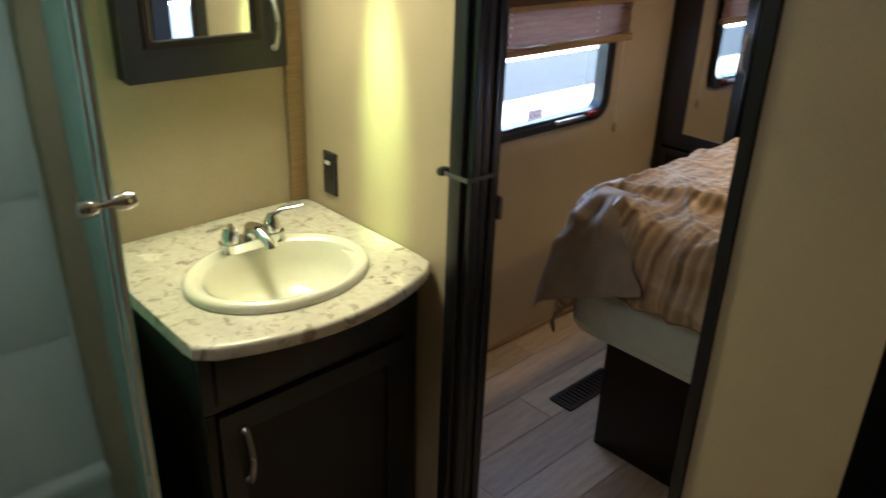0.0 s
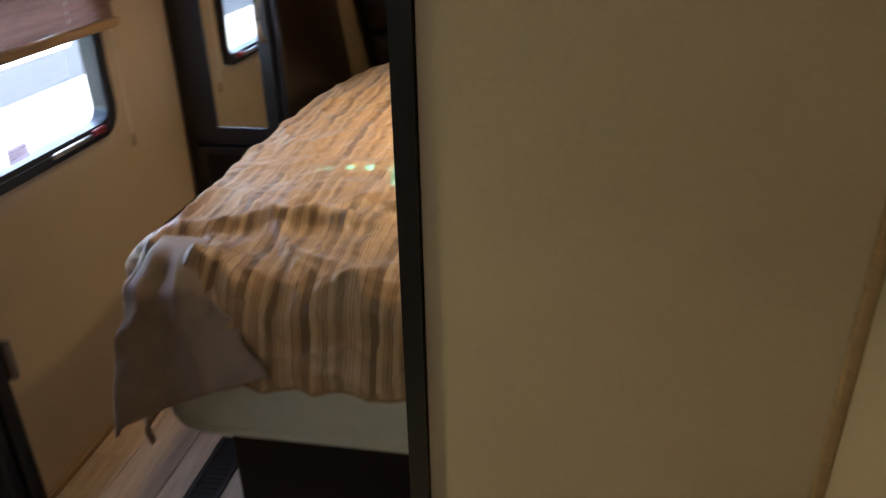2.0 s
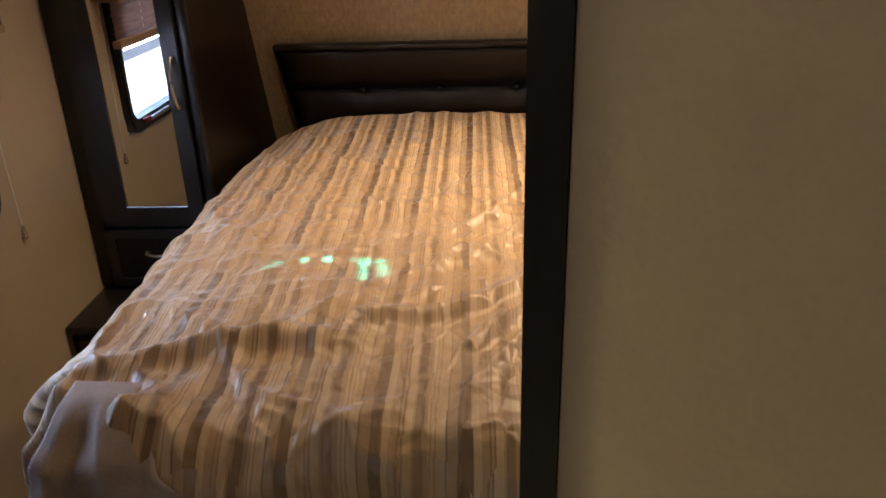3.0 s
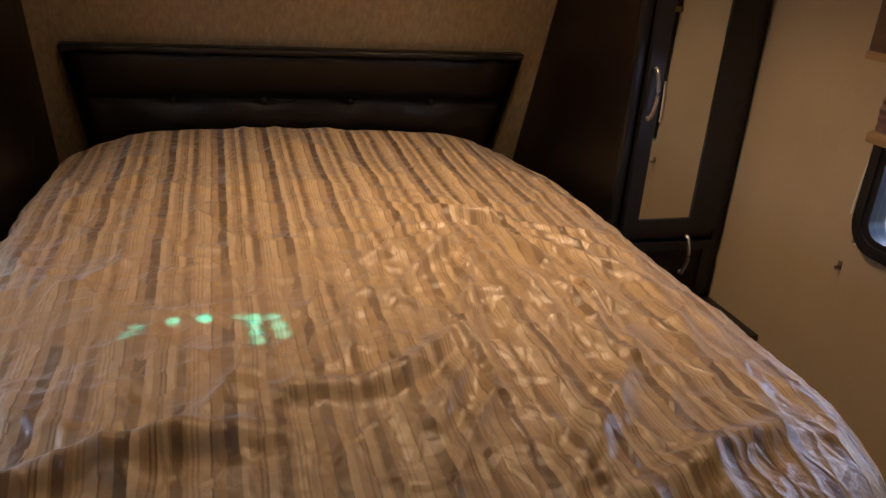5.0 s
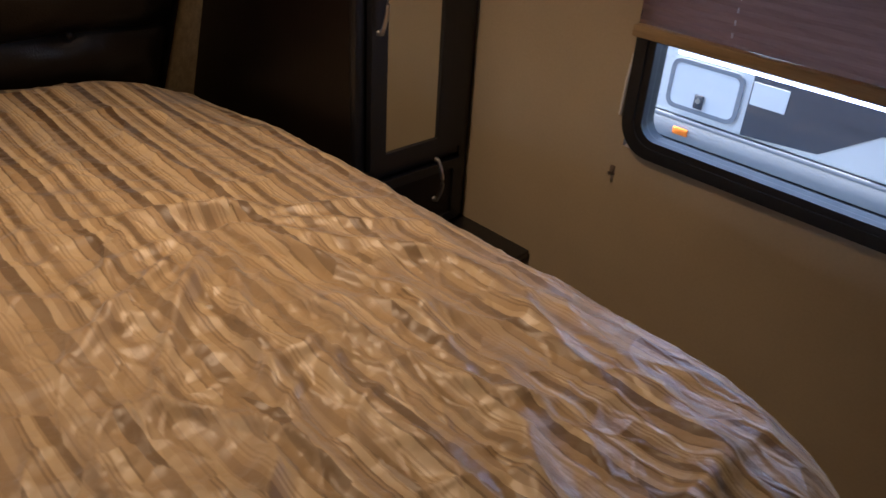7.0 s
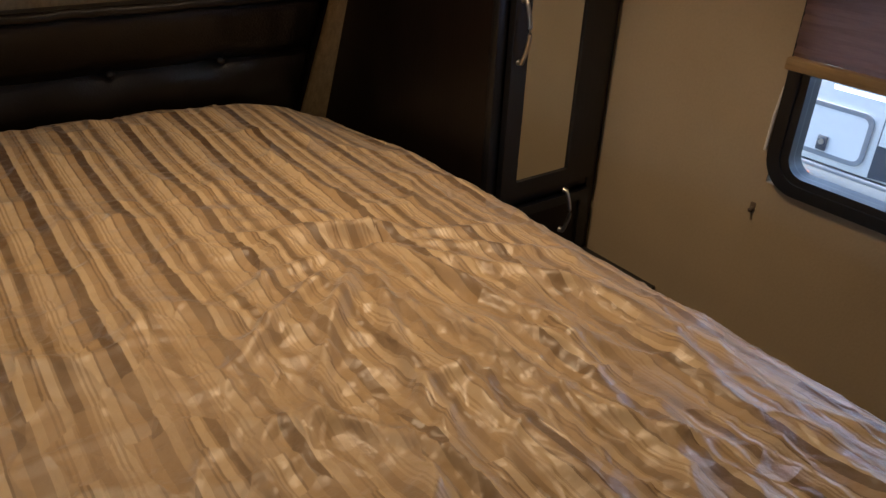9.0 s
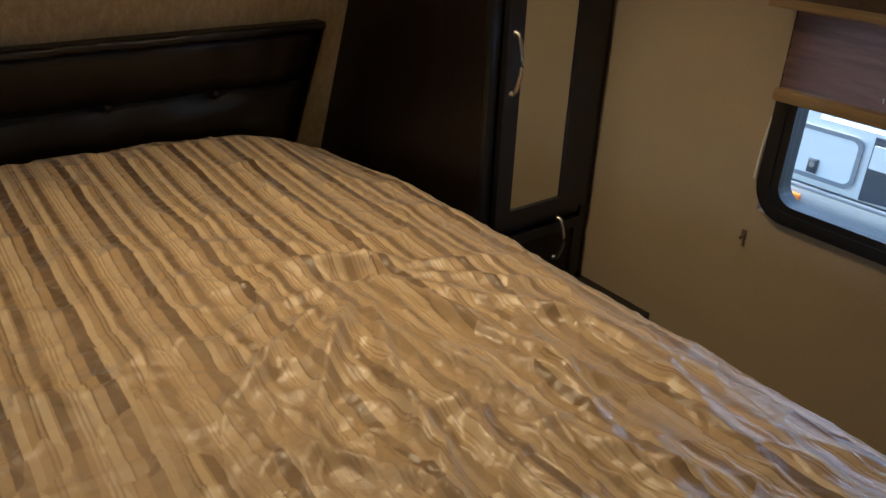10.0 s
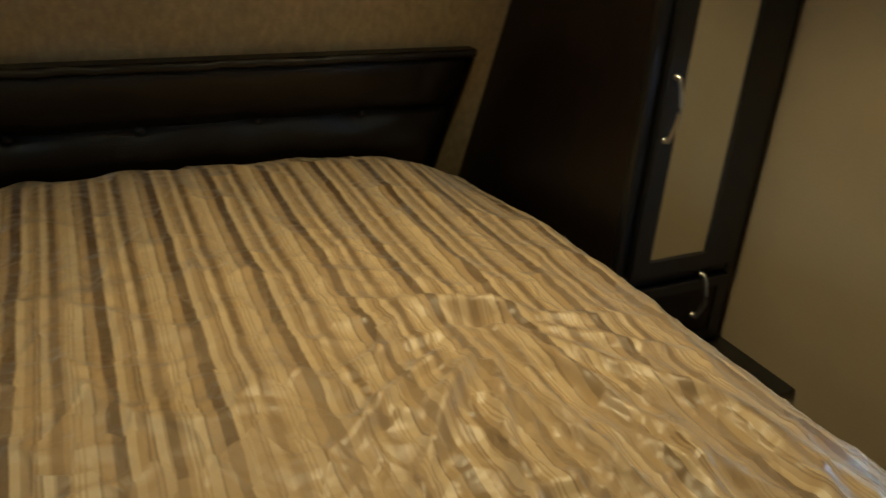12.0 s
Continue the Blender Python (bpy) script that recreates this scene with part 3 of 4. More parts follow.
    ob.location = -t.location
    thick = ob.modifiers.new("thickness", "SOLIDIFY")
    thick.thickness, thick.offset = 0.006, -1
    # the corner of the cloth hangs over the foot in one flat flap
    bm = bm_new()
    n_u, n_v = 26, 30
    sheet = []
    for i in range(n_u + 1):
        u = i / n_u
        head = Vector((-0.612, 0.655, 0.866)).lerp(Vector((-0.505, 0.640, 0.872)), u)
        foot_at = Vector((-0.645 + 0.305 * u, 0.436 + 0.025 * u, 0.545 + 0.150 * u ** 0.7))
        row = []
        for j in range(n_v + 1):
            v = j / n_v
            p = head.lerp(foot_at, v)
            p.y = head.y + (foot_at.y - head.y) * v ** 0.42
            p.z += 0.030 * math.sin(v * math.pi) * (1 - 0.6 * u)
            dent = 0.020 * (1 - 2 * abs(noise.noise(Vector((u * 2.6, v * 3.4, 5.5))))) + 0.012 * noise.noise(Vector((u * 6, v * 7, 1.5)))
            p += Vector((-0.35, -0.9, 0.25)) * (dent * min(1, v * 4) + 0.010 * math.cos(u * math.pi * 2) * v)
            row.append(bm.verts.new(p))
        sheet.append(row)
    for i in range(n_u):
        for j in range(n_v):
            bm.faces.new((sheet[i][j], sheet[i + 1][j], sheet[i + 1][j + 1], sheet[i][j + 1]))
    flap = part("corner_flap", bm, DAYLIT_GREY, t, "corner of the comforter, coloured grey as in window light", 80)
    fold = flap.modifiers.new("thickness", "SOLIDIFY")
    fold.thickness, fold.offset = 0.006, 0
    edge = [(X[0, j], Y[0, j], Z[0, j]) for j in range(k - 1, 0, -2)] + [(X[i, 0], Y[i, 0], Z[i, 0]) for i in range(0, n, 2)] + [(X[-1, j], Y[-1, j], Z[-1, j]) for j in range(1, k, 2)]
    part("hem", tube(bm_new(), edge, 0.0035, 6), BLIND_RAIL, t, "tan bound hem")
    return t


comforter()


def headboard():
    t = thing("headboard", (0, 2.5, 0.6), "dark brown padded leather headboard with a seam of buttons", "headboard")
    lean = lambda u, v, d: (u * (1 - 0.13 * (1.09 - v)) - 0.004, head_y(v) - d, v)
    part("frame", ring(bm_new(), rounded(-0.698, 0.698, 0.60, 1.088, 0.008, 3), rounded(-0.692, 0.692, 0.606, 1.082, 0.006, 3), lean, (0.003, 0.052)), LEATHER, t)
    cuts = [-0.683, -0.41, -0.137, 0.137, 0.41, 0.683]
    for z0, z1 in ((0.607, 0.915), (0.916, 1.083)):
        bm = bm_new()
        n, k = 110, 18
        grid = []
        for i in range(n + 1):
            row = []
            for j in range(k + 1):
                u, v = -0.691 + 1.382 * i / n, j / k
                z = z0 + v * (z1 - z0)
                puff = (1 - (2 * i / n - 1) ** 40) * (1 - abs(2 * v - 1) ** 3.4)
                pull = sum(math.exp(-((u - x) / 0.045) ** 2 - ((z - 0.9155) / 0.035) ** 2) for x in cuts[1:-1])
                crease = noise.noise(Vector((u * 9, z * 4, 3.3))) * 0.55 + noise.noise(Vector((u * 26, z * 16, 8.1))) * 0.22
                row.append(bm.verts.new(lean(u, z, 0.028 + 0.040 * puff + 0.010 * crease * puff ** 0.4 - 0.012 * pull)))
            grid.append(row)
        for i in range(n):
            for j in range(k):
                bm.faces.new((grid[i][j], grid[i + 1][j], grid[i + 1][j + 1], grid[i][j + 1]))
        part("cushion_panel", bm, LEATHER, t, smooth=80)
    roll = [lean(-0.692 + 1.384 * i / 80, 1.077 + 0.004 * noise.noise(Vector((i * 0.35, 0.5, 2.0))), 0.052 + 0.006 * noise.noise(Vector((i * 0.22, 4.0, 1.0)))) for i in range(81)]
    part("top_roll", tube(bm_new(), roll, 0.011, 10), LEATHER, t, "wrinkled top edge", 80)
    for x in cuts[1:-1]:
        bm = bm_new()
        bmesh.ops.create_uvsphere(bm, u_segments=12, v_segments=6, radius=0.011)
        for v in bm.verts:
            v.co = Vector((x + v.co.x, head_y(0.9155) - 0.040 + v.co.y * 0.5, 0.9155 + v.co.z))
        part("button", bm, LEATHER, t)
    return t


headboard()


def arch_handle(parent, a, b, out, r=0.005, mat=None, label="brushed metal arch handle"):
    """A bowed bar handle from a to b that stands out by the vector out."""
    a, b, out = Vector(a), Vector(b), Vector(out)
    pts = [a]
    for i in range(11):
        u = i / 10
        pts.append(a.lerp(b, u) + out * (0.35 + 0.65 * math.sin(u * math.pi)))
    pts.append(b)
    return part("handle", tube(bm_new(), pts, [r * 1.5] + [r] * 11 + [r * 1.5], 10), mat or STEEL, parent, label)


def shaker_door(parent, x0, x1, z0, z1, y, rail, panel_mat, panel_name, name="door", thick=0.018):
    """A framed door facing -y with its front at y, and its panel."""
    d = part(name, ring(bm_new(), rounded(x0, x1, z0, z1, 0.004, 2), rounded(x0 + rail[0], x1 - rail[1], z0 + rail[2], z1 - rail[2], 0.003, 2), lambda u, v, w: (u, w, v), (y, y + thick)), ESPRESSO_TRIM, parent)
    part(panel_name, boxed(x0 + rail[0] - 0.002, x1 - rail[1] + 0.002, y + 0.006, y + 0.012, z0 + rail[2] - 0.002, z1 - rail[2] + 0.002), panel_mat, d, "tall mirror" if panel_mat is MIRROR else "")
    return d


def wardrobe(side):
    """Wardrobe beside the headboard; side is -1 or 1."""
    def bx(a, b, *r, **k):
        return boxed(min(side * a, side * b), max(side * a, side * b), *r, **k)
    t = thing("wardrobe", (side * 0.97, 1.8, 0.5), "tall dark espresso wardrobe with a mirrored door above a small cabinet", "wardrobe", "wardrobes beside the bed")
    bm = bm_new()
    prism(bm, [(1.80, 0.30), (head_y(0.30) - 0.004, 0.30), (head_y(H) - 0.004, H - 0.003), (1.80, H - 0.003)], lambda u, v, d: (d, u, v), sorted((side * 0.775, side * 0.793)))
    part("side_panel", bm, ESPRESSO, t)
    part("corner_post", bx(0.772, 0.80, 1.776, 1.80, 0.466, H - 0.004, bevel=0.005), ESPRESSO_TRIM, t)
    part("wall_stile", bx(1.115, 1.158 if side < 0 else 1.148, 1.776, 1.80, 0.466, H - 0.004, bevel=0.003), ESPRESSO_TRIM, t)
    part("back_filler", bx(0.794, 1.144, 1.81, 1.83, 0.466, H - 0.004), ESPRESSO_TRIM, t)
    part("rail", bx(0.80, 1.115, 1.78, 1.80, 0.66, 0.685), ESPRESSO_TRIM, t)
    x = sorted((side * 0.803, side * 1.112))
    wide = (0.046, 0.093, 0.038) if side > 0 else (0.085, 0.042, 0.038)
    d = shaker_door(t, x[0], x[1], 0.69, H - 0.03, 1.758, wide, MIRROR, "mirror")
    hx = side * 0.822
    arch_handle(d, (hx, 1.757, 1.152), (hx, 1.757, 1.020), (0, -0.028, 0))
    small = shaker_door(t, x[0], x[1], 0.476, 0.655, 1.758, (0.03, 0.03, 0.025), ESPRESSO, "panel", "small_door")
    if side > 0:
        arch_handle(small, (1.016, 1.757, 0.672), (1.016, 1.757, 0.560), (0, -0.028, 0), label="bright metal arch handle")
    else:
        arch_handle(small, (-0.992, 1.757, 0.584), (-0.912, 1.757, 0.584), (0, -0.025, 0))
    return t


def nightstand(side):
    def bx(a, b, *r, **k):
        return boxed(min(side * a, side * b), max(side * a, side * b), *r, **k)
    t = thing("nightstand", (side * 0.97, 1.62, 0), "low dark espresso bedside cabinet under the wardrobe", "nightstand", "nightstands beside the bed")
    part("top", bx(0.79, 1.157 if side < 0 else 1.148, 1.525, 1.80, 0.441, 0.463, bevel=0.004), ESPRESSO_TRIM, t)
    part("body", bx(0.80, 1.155 if side < 0 else 1.146, 1.545, 1.84, 0.0, 0.440, bevel=0.003), ESPRESSO, t)
    part("door", bx(0.83, 1.13, 1.527, 1.544, 0.05, 0.42, bevel=0.004), ESPRESSO_TRIM, t)
    return t


for side in (-1, 1):
    wardrobe(side)
    nightstand(side)


# ---- windows and blinds ----
def window(name, side, win):
    y0, y1, z0, z1 = win
    x = -W if side < 0 else WR
    place = lambda u, v, d: (x - side * d, u, v)
    t = thing(name, (x, (y0 + y1) / 2, z0), "black-framed trailer window with rounded corners", "window", "bedroom windows", "structure")
    part("window_frame", ring(bm_new(), rounded(y0, y1, z0, z1, 0.075), rounded(y0 + 0.048, y1 - 0.048, z0 + 0.042, z1 - 0.042, 0.04), place, (-0.034, 0.014)), BLACK, t)
    part("inner_lip", ring(bm_new(), rounded(y0 + 0.012, y1 - 0.012, z0 + 0.012, z1 - 0.012, 0.066), rounded(y0 + 0.03, y1 - 0.03, z0 + 0.027, z1 - 0.027, 0.055), place, (0.014, 0.019)), BLACK, t)
    bm = bm_new()
    prism(bm, rounded(y0 + 0.047, y1 - 0.047, z0 + 0.041, z1 - 0.041, 0.041), place, (-0.010, -0.006))
    g = part("pane", bm, GLASS, t)
    g.visible_shadow = False
    return t


def blind(side, y0, y1, z_bottom, z_top):
    """A pleated blind half drawn, with its rails, valance and cord."""
    wall = W if side < 0 else WR
    x = side * (wall - 0.038)
    t = thing("pleated_blind", (x, (y0 + y1) / 2, z_bottom), "reddish-brown pleated blind, half drawn over the window", "blind", "window blinds")
    bm = bm_new()
    pleat = 0.0105
    n = int((z_top - z_bottom) / pleat)
    cols = 24
    rows = []
    for i in range(n + 1):
        z = z_bottom + 0.012 + (z_top - z_bottom - 0.012) * i / n
        d = 0.0035 if i % 2 else 0.0
        rows.append([bm.verts.new((x - side * (d + 0.0015 * math.sin(j * 1.7 + i)), y0 + 0.004 + (y1 - y0 - 0.008) * j / cols, z + 0.0015 * math.sin(j * 0.9 + i * 2.1))) for j in range(cols + 1)])
    for a, b in zip(rows, rows[1:]):
        for j in range(cols):
            bm.faces.new((a[j], a[j + 1], b[j + 1], b[j]))
    bmesh.ops.solidify(bm, geom=bm.faces[:], thickness=0.0012)
    part("pleats", bm, BLIND, t, smooth=0)
    lo, hi = sorted((x - side * 0.018, x + side * 0.012))
    part("bottom_rail", boxed(lo, hi, y0, y1, z_bottom - 0.012, z_bottom + 0.012, bevel=0.004), BLIND_RAIL, t, "tan bottom rail")
    lo, hi = sorted((side * (wall - 0.002), side * (wall - 0.085)))
    part("valance", boxed(lo, hi, y0 - 0.03, y1 + 0.03, z_top, z_top + 0.13, bevel=0.006), VALANCE, t, "dark brown cloth valance box")
    part("valance_trim", boxed(lo - 0.002, hi + 0.002, y0 - 0.032, y1 + 0.032, z_top - 0.006, z_top + 0.012, bevel=0.003), BLIND_RAIL, t)
    for u in (0.22, 0.75):
        y = y0 + (y1 - y0) * u
        for k in range(6):
            z = z_bottom + 0.03 + k * 0.022
            part("lift_cord", tube(bm_new(), [(x - side * 0.0085, y, z), (x - side * 0.0085, y + 0.001, z + 0.009)], 0.0012, 6), WHITE_PLASTIC, t)
    if side > 0:
        return t
    # cord and tassel at the head end
    y = y1 + 0.012
    part("cord", tube(bm_new(), [(side * (W - 0.012), y, z_top), (side * (W - 0.010), y + 0.006, z_bottom - 0.12), (side * (W - 0.008), y + 0.012, 0.80)], 0.0012, 6), WHITE_PLASTIC, t)
    part("tassel", tube(bm_new(), [(side * (W - 0.008), y + 0.012, 0.80), (side * (W - 0.008), y + 0.012, 0.785), (side * (W - 0.008), y + 0.012, 0.765)], [0.003, 0.006, 0.007], 8), CLEAR_PLASTIC, t)
    return t


window("window_1", -1, WIN_L)
window("window_2", 1, WIN_R)
blind(-1, 0.585, 1.430, 1.138, 1.275)
blind(1, 0.50, 1.306, 1.093, 1.262)

# exit sticker and red release tab on the escape window
t = thing("exit_sticker", (-W + 0.0068, 0.955, 0.898), "small pale exit sticker on the window pane", "sticker")
part("label", boxed(-W + 0.0062, -W + 0.0074, 0.930, 1.008, 0.886, 0.923), STICKER, t)
txt = bpy.data.curves.new("letters", "FONT")
txt.body, txt.size, txt.align_x, txt.align_y = "EXIT", 0.03, "CENTER", "CENTER"
tmp = new("letters_curve", txt)
dg = bpy.context.evaluated_depsgraph_get()
letters = bpy.data.meshes.new_from_object(tmp.evaluated_get(dg))
bpy.data.objects.remove(tmp)
letters.materials.clear()
letters.materials.append(RED)
ob = new("lettering", letters)
ob.parent = t
ob.matrix_basis = pose(0.0010, 0.015, 0.0065, 90, 0, 90)
t = thing("window_latch", (-W + 0.02, 1.2, 0.859), "grey release bar with a red tab on the window frame", "latch")
part("bar", boxed(-W + 0.017, -W + 0.028, 1.07, 1.235, 0.853, 0.868, bevel=0.003), STEEL, t)
part("red_tab", boxed(-W + 0.017, -W + 0.030, 1.25, 1.30, 0.857, 0.875, bevel=0.003), RED, t, "red pull tab")

# ---- doorway hardware ----
t = thing("folding_door", (-0.484, 0.02, 0), "dark folding door bunched against the door trim", "door")
for k in range(3):
    y0 = -0.022 + k * 0.028
    part("leaf", boxed(-0.494, -0.474 - 0.003 * (k % 2), y0, y0 + 0.024, 0.012, 1.898, bevel=0.004), ESPRESSO_TRIM, t)
part("catch", boxed(-0.490, -0.470, 0.062, 0.072, 0.962, 1.014, bevel=0.003), CATCH, t, "tan plastic catch")
t = thing("door_strap", (-0.552, -0.034, 1.068), "clear plastic strap with a bronze knob holding the door", "strap")
bm = bm_new()
prism(bm, [(-0.556, -0.0355), (-0.473, -0.0355), (-0.4715, -0.034), (-0.4715, 0.050), (-0.4727, 0.050), (-0.4727, -0.0343), (-0.556, -0.0343)], lambda u, v, d: (u, v, d), (1.064, 1.074))
part("band", bm, STRAP, t)
part("knob", tube(bm_new(), [(-0.552, 0.0, 1.069), (-0.552, -0.012, 1.069), (-0.552, -0.030, 1.069), (-0.552, -0.040, 1.069)], [0.005, 0.006, 0.011, 0.008], 14), BLACK, t, "small bronze knob")

t = thing("power_outlet", (-0.994, -0.006, 0.94), "black outlet plate on the papered wall", "outlet")
part("plate", boxed(-1.020, -0.966, -0.007, -0.0005, 0.882, 0.994, bevel=0.002), BLACK, t)
part("insert", boxed(-1.008, -0.980, -0.010, -0.007, 0.898, 0.976, bevel=0.001), BLACK, t)
part("button", boxed(-1.006, -0.984, -0.012, -0.010, 0.962, 0.972), WHITE_PLASTIC, t, "white test button")

# ---- vanity ----
VL, VF = -0.568, -0.642
t = thing("vanity_cabinet", (-0.88, -0.28, 0), "dark espresso bathroom vanity cabinet with one door", "cabinet")
part("body", boxed(-WB + 0.002, VF - 0.012, VL + 0.03, -0.012, 0.0, 0.66, bevel=0.003), ESPRESSO, t)
part("side_panel", boxed(-WB + 0.002, VF - 0.012, VL + 0.012, VL + 0.029, 0.0, 0.797, bevel=0.002), ESPRESSO, t)
part("front_rail", boxed(VF - 0.012, VF, VL + 0.012, -0.012, 0.650, 0.795, bevel=0.003), ESPRESSO_TRIM, t)
part("false_drawer", boxed(VF, VF + 0.010, VL + 0.04, -0.06, 0.668, 0.782, bevel=0.003), ESPRESSO_TRIM, t)
place = lambda u, v, d: (d, u, v)
d = part("door", ring(bm_new(), rounded(VL + 0.04, -0.06, 0.05, 0.640, 0.005, 2), rounded(VL + 0.085, -0.105, 0.10, 0.590, 0.004, 2), place, (VF - 0.012, VF + 0.008)), ESPRESSO_TRIM, t)
part("panel", boxed(VF - 0.010, VF + 0.001, VL + 0.086, -0.106, 0.101, 0.589), ESPRESSO, d)
part("stile", boxed(VF - 0.012, VF, VL + 0.012, VL + 0.037, 0.0, 0.648, bevel=0.002), ESPRESSO_TRIM, t)
part("stile", boxed(VF - 0.012, VF, -0.057, -0.012, 0.0, 0.648, bevel=0.002), ESPRESSO_TRIM, t)
arch_handle(d, (VF + 0.009, -0.477, 0.590), (VF + 0.009, -0.477, 0.465), (0.026, 0, 0), 0.006)

SX, SY = -0.765, -0.30
outline = [(-WB + 0.002, -0.004), (-WB + 0.002, VL - 0.01)]
n = 18
for i in range(n + 1):
    u = i / n
    outline.append((-0.594 + 0.074 * (1 - (2 * u - 1) ** 2) if 0 < i < n else -0.606, VL - 0.01 + 0.571 * u))


def outward(a):
    """Where the way at angle a from the sink's centre leaves the countertop."""
    best = None
    c, s_ = math.cos(a), math.sin(a)
    for (x0, y0), (x1, y1) in zip(outline, outline[1:] + outline[:1]):
        ux, uy = x1 - x0, y1 - y0
        den = c * uy - s_ * ux
        if abs(den) < 1e-9:
            continue
        far = ((x0 - SX) * uy - (y0 - SY) * ux) / den
        k = ((x0 - SX) * s_ - (y0 - SY) * c) / den
        if far > 0 and -1e-6 <= k <= 1 + 1e-6 and (best is None or far > best):
            best = far
    return SX + c * best, SY + s_ * best


angles = [math.atan2(y - SY, x - SX) for x, y in outline]
angles = sorted(angles + [w for w in [-math.pi + 0.013 + 2 * math.pi * k / 48 for k in range(48)] if min(abs(w - q) for q in angles) > 0.06])
outer = [outward(a) for a in angles]
inner = [(SX + 0.008 + 0.145 * math.cos(a), SY + 0.185 * math.sin(a)) for a in angles]
bm = ring(bm_new(), outer, inner, lambda u, v, d: (u, v, d), (0.806, 0.838))
rim_edges = [e for e in bm.edges if abs(e.verts[0].co.z - e.verts[1].co.z) < 1e-5 and all(math.hypot((v.co.x - SX - 0.008) / 0.145, (v.co.y - SY) / 0.185) > 1.05 for v in e.verts) and len(e.link_faces) == 2 and abs(e.link_faces[0].normal.dot(e.link_faces[1].normal)) < 0.5]
bmesh.ops.bevel(bm, geom=rim_edges, offset=0.009, segments=3, affect="EDGES", profile=0.5)
tagged(mesh_object("countertop", bm, GRANITE), "cream and grey granite-look countertop with a bowed front", "countertop")

t = thing("sink", (SX, SY, 0.838), "cream oval drop-in bathroom sink", "sink")


def lathe(bm, profile, cx, cy, sx, sy, n=48):
    rings = [[bm.verts.new((cx + r * sx * math.cos(2 * math.pi * k / n), cy + r * sy * math.sin(2 * math.pi * k / n), z)) for k in range(n)] for r, z in profile]
    for a, b in zip(rings, rings[1:]):
        for k in range(n):
            bm.faces.new((a[k], a[(k + 1) % n], b[(k + 1) % n], b[k]))
    return bm, rings


bm, rings = lathe(bm_new(), [(1.0, 0.839), (1.0, 0.848), (0.975, 0.856), (0.93, 0.858), (0.86, 0.854), (0.80, 0.845)], SX, SY, 0.165, 0.205)
part("rim", bm, BISCUIT, t, smooth=80)
bm, rings = lathe(bm_new(), [(1.0, 0.855), (0.97, 0.848), (0.90, 0.815), (0.75, 0.775), (0.5, 0.752), (0.2, 0.744), (0.08, 0.742)], SX + 0.015, SY, 0.132, 0.172)
bm.faces.new(rings[-1])
part("basin", bm, BISCUIT, t, smooth=80)
bm, rings = lathe(bm_new(), [(1.0, 0.743), (0.9, 0.747), (0.5, 0.746)], SX + 0.015, SY, 0.022, 0.022, 20)
bm.faces.new(rings[-1])
part("drain", bm, CHROME, t)

FX = -0.900
t = thing("faucet", (FX, SY + 0.01, 0.856), "chrome two-handle faucet behind the basin", "faucet")
FY = SY + 0.015
part("base", prism(bm_new(), rounded(FX - 0.026, FX + 0.026, FY - 0.078, FY + 0.078, 0.024), lambda u, v, d: (u, v, d), (0.853, 0.874)), CHROME, t)
part("spout", tube(bm_new(), [(FX, FY, 0.870), (FX + 0.005, FY, 0.896), (FX + 0.025, FY, 0.900), (FX + 0.052, FY, 0.893), (FX + 0.080, FY, 0.880), (FX + 0.083, FY, 0.872)], [0.022, 0.020, 0.017, 0.014, 0.012, 0.011], 16, 0.8), CHROME, t)
for k, (dy, tip) in enumerate(((-0.052, (FX + 0.01, FY - 0.112, 0.914)), (0.052, (FX + 0.03, FY + 0.118, 0.928)))):
    h = part("handle", tube(bm_new(), [(FX, FY + dy, 0.872), (FX, FY + dy, 0.892), (FX, FY + dy, 0.905), (FX, FY + dy, 0.915)], [0.021, 0.019, 0.014, 0.008], 18), CHROME, t)
    part("lever", tube(bm_new(), [(FX, FY + dy, 0.908), Vector((FX, FY + dy, 0.918)).lerp(Vector(tip), 0.35), tip], [0.007, 0.006, 0.0045], 10), CHROME, h)

# wall cabinet with a mirror over the basin
t = thing("medicine_cabinet", (-1.1, -0.28, 1.19), "dark espresso wall cabinet with a mirrored door", "cabinet")
C0, C1, CX = -0.458, -0.074, -1.055
part("body", boxed(-WB + 0.001, CX - 0.02, C0 + 0.003, C1 - 0.003, 1.208, 1.70, bevel=0.003), ESPRESSO, t)
d = part("door", ring(bm_new(), rounded(C0, C1, 1.205, 1.70, 0.006, 3), rounded(C0 + 0.062, C1 - 0.082, 1.288, 1.64, 0.004, 3), place, (CX - 0.019, CX)), ESPRESSO_TRIM, t)
part("mirror", boxed(CX - 0.013, CX - 0.008, C0 + 0.060, C1 - 0.080, 1.286, 1.642), MIRROR, d, "mirror")
part("bead", ring(bm_new(), rounded(C0 + 0.047, C1 - 0.067, 1.273, 1.655, 0.004, 3), rounded(C0 + 0.061, C1 - 0.081, 1.287, 1.641, 0.004, 3), place, (CX, CX + 0.005)), ESPRESSO, d)
arch_handle(d, (CX + 0.001, C1 - 0.035, 1.36), (CX + 0.001, C1 - 0.035, 1.25), (0.024, 0, 0))

t = thing("vanity_light", (-1.08, -0.28, 1.74), "lit strip light over the wall cabinet", "light")
part("back_plate", boxed(-WB + 0.001, -WB + 0.03, -0.47, -0.09, 1.72, 1.80, bevel=0.004), CHROME, t)
part("diffuser", boxed(-WB + 0.032, -WB + 0.07, -0.45, -0.11, 1.73, 1.79, bevel=0.012), DIFFUSER, t)
t = thing("trim_strip", (-1.10, -0.02, 1.4), "pale wood corner strip beside the vanity wall", "trim", kind="structure")
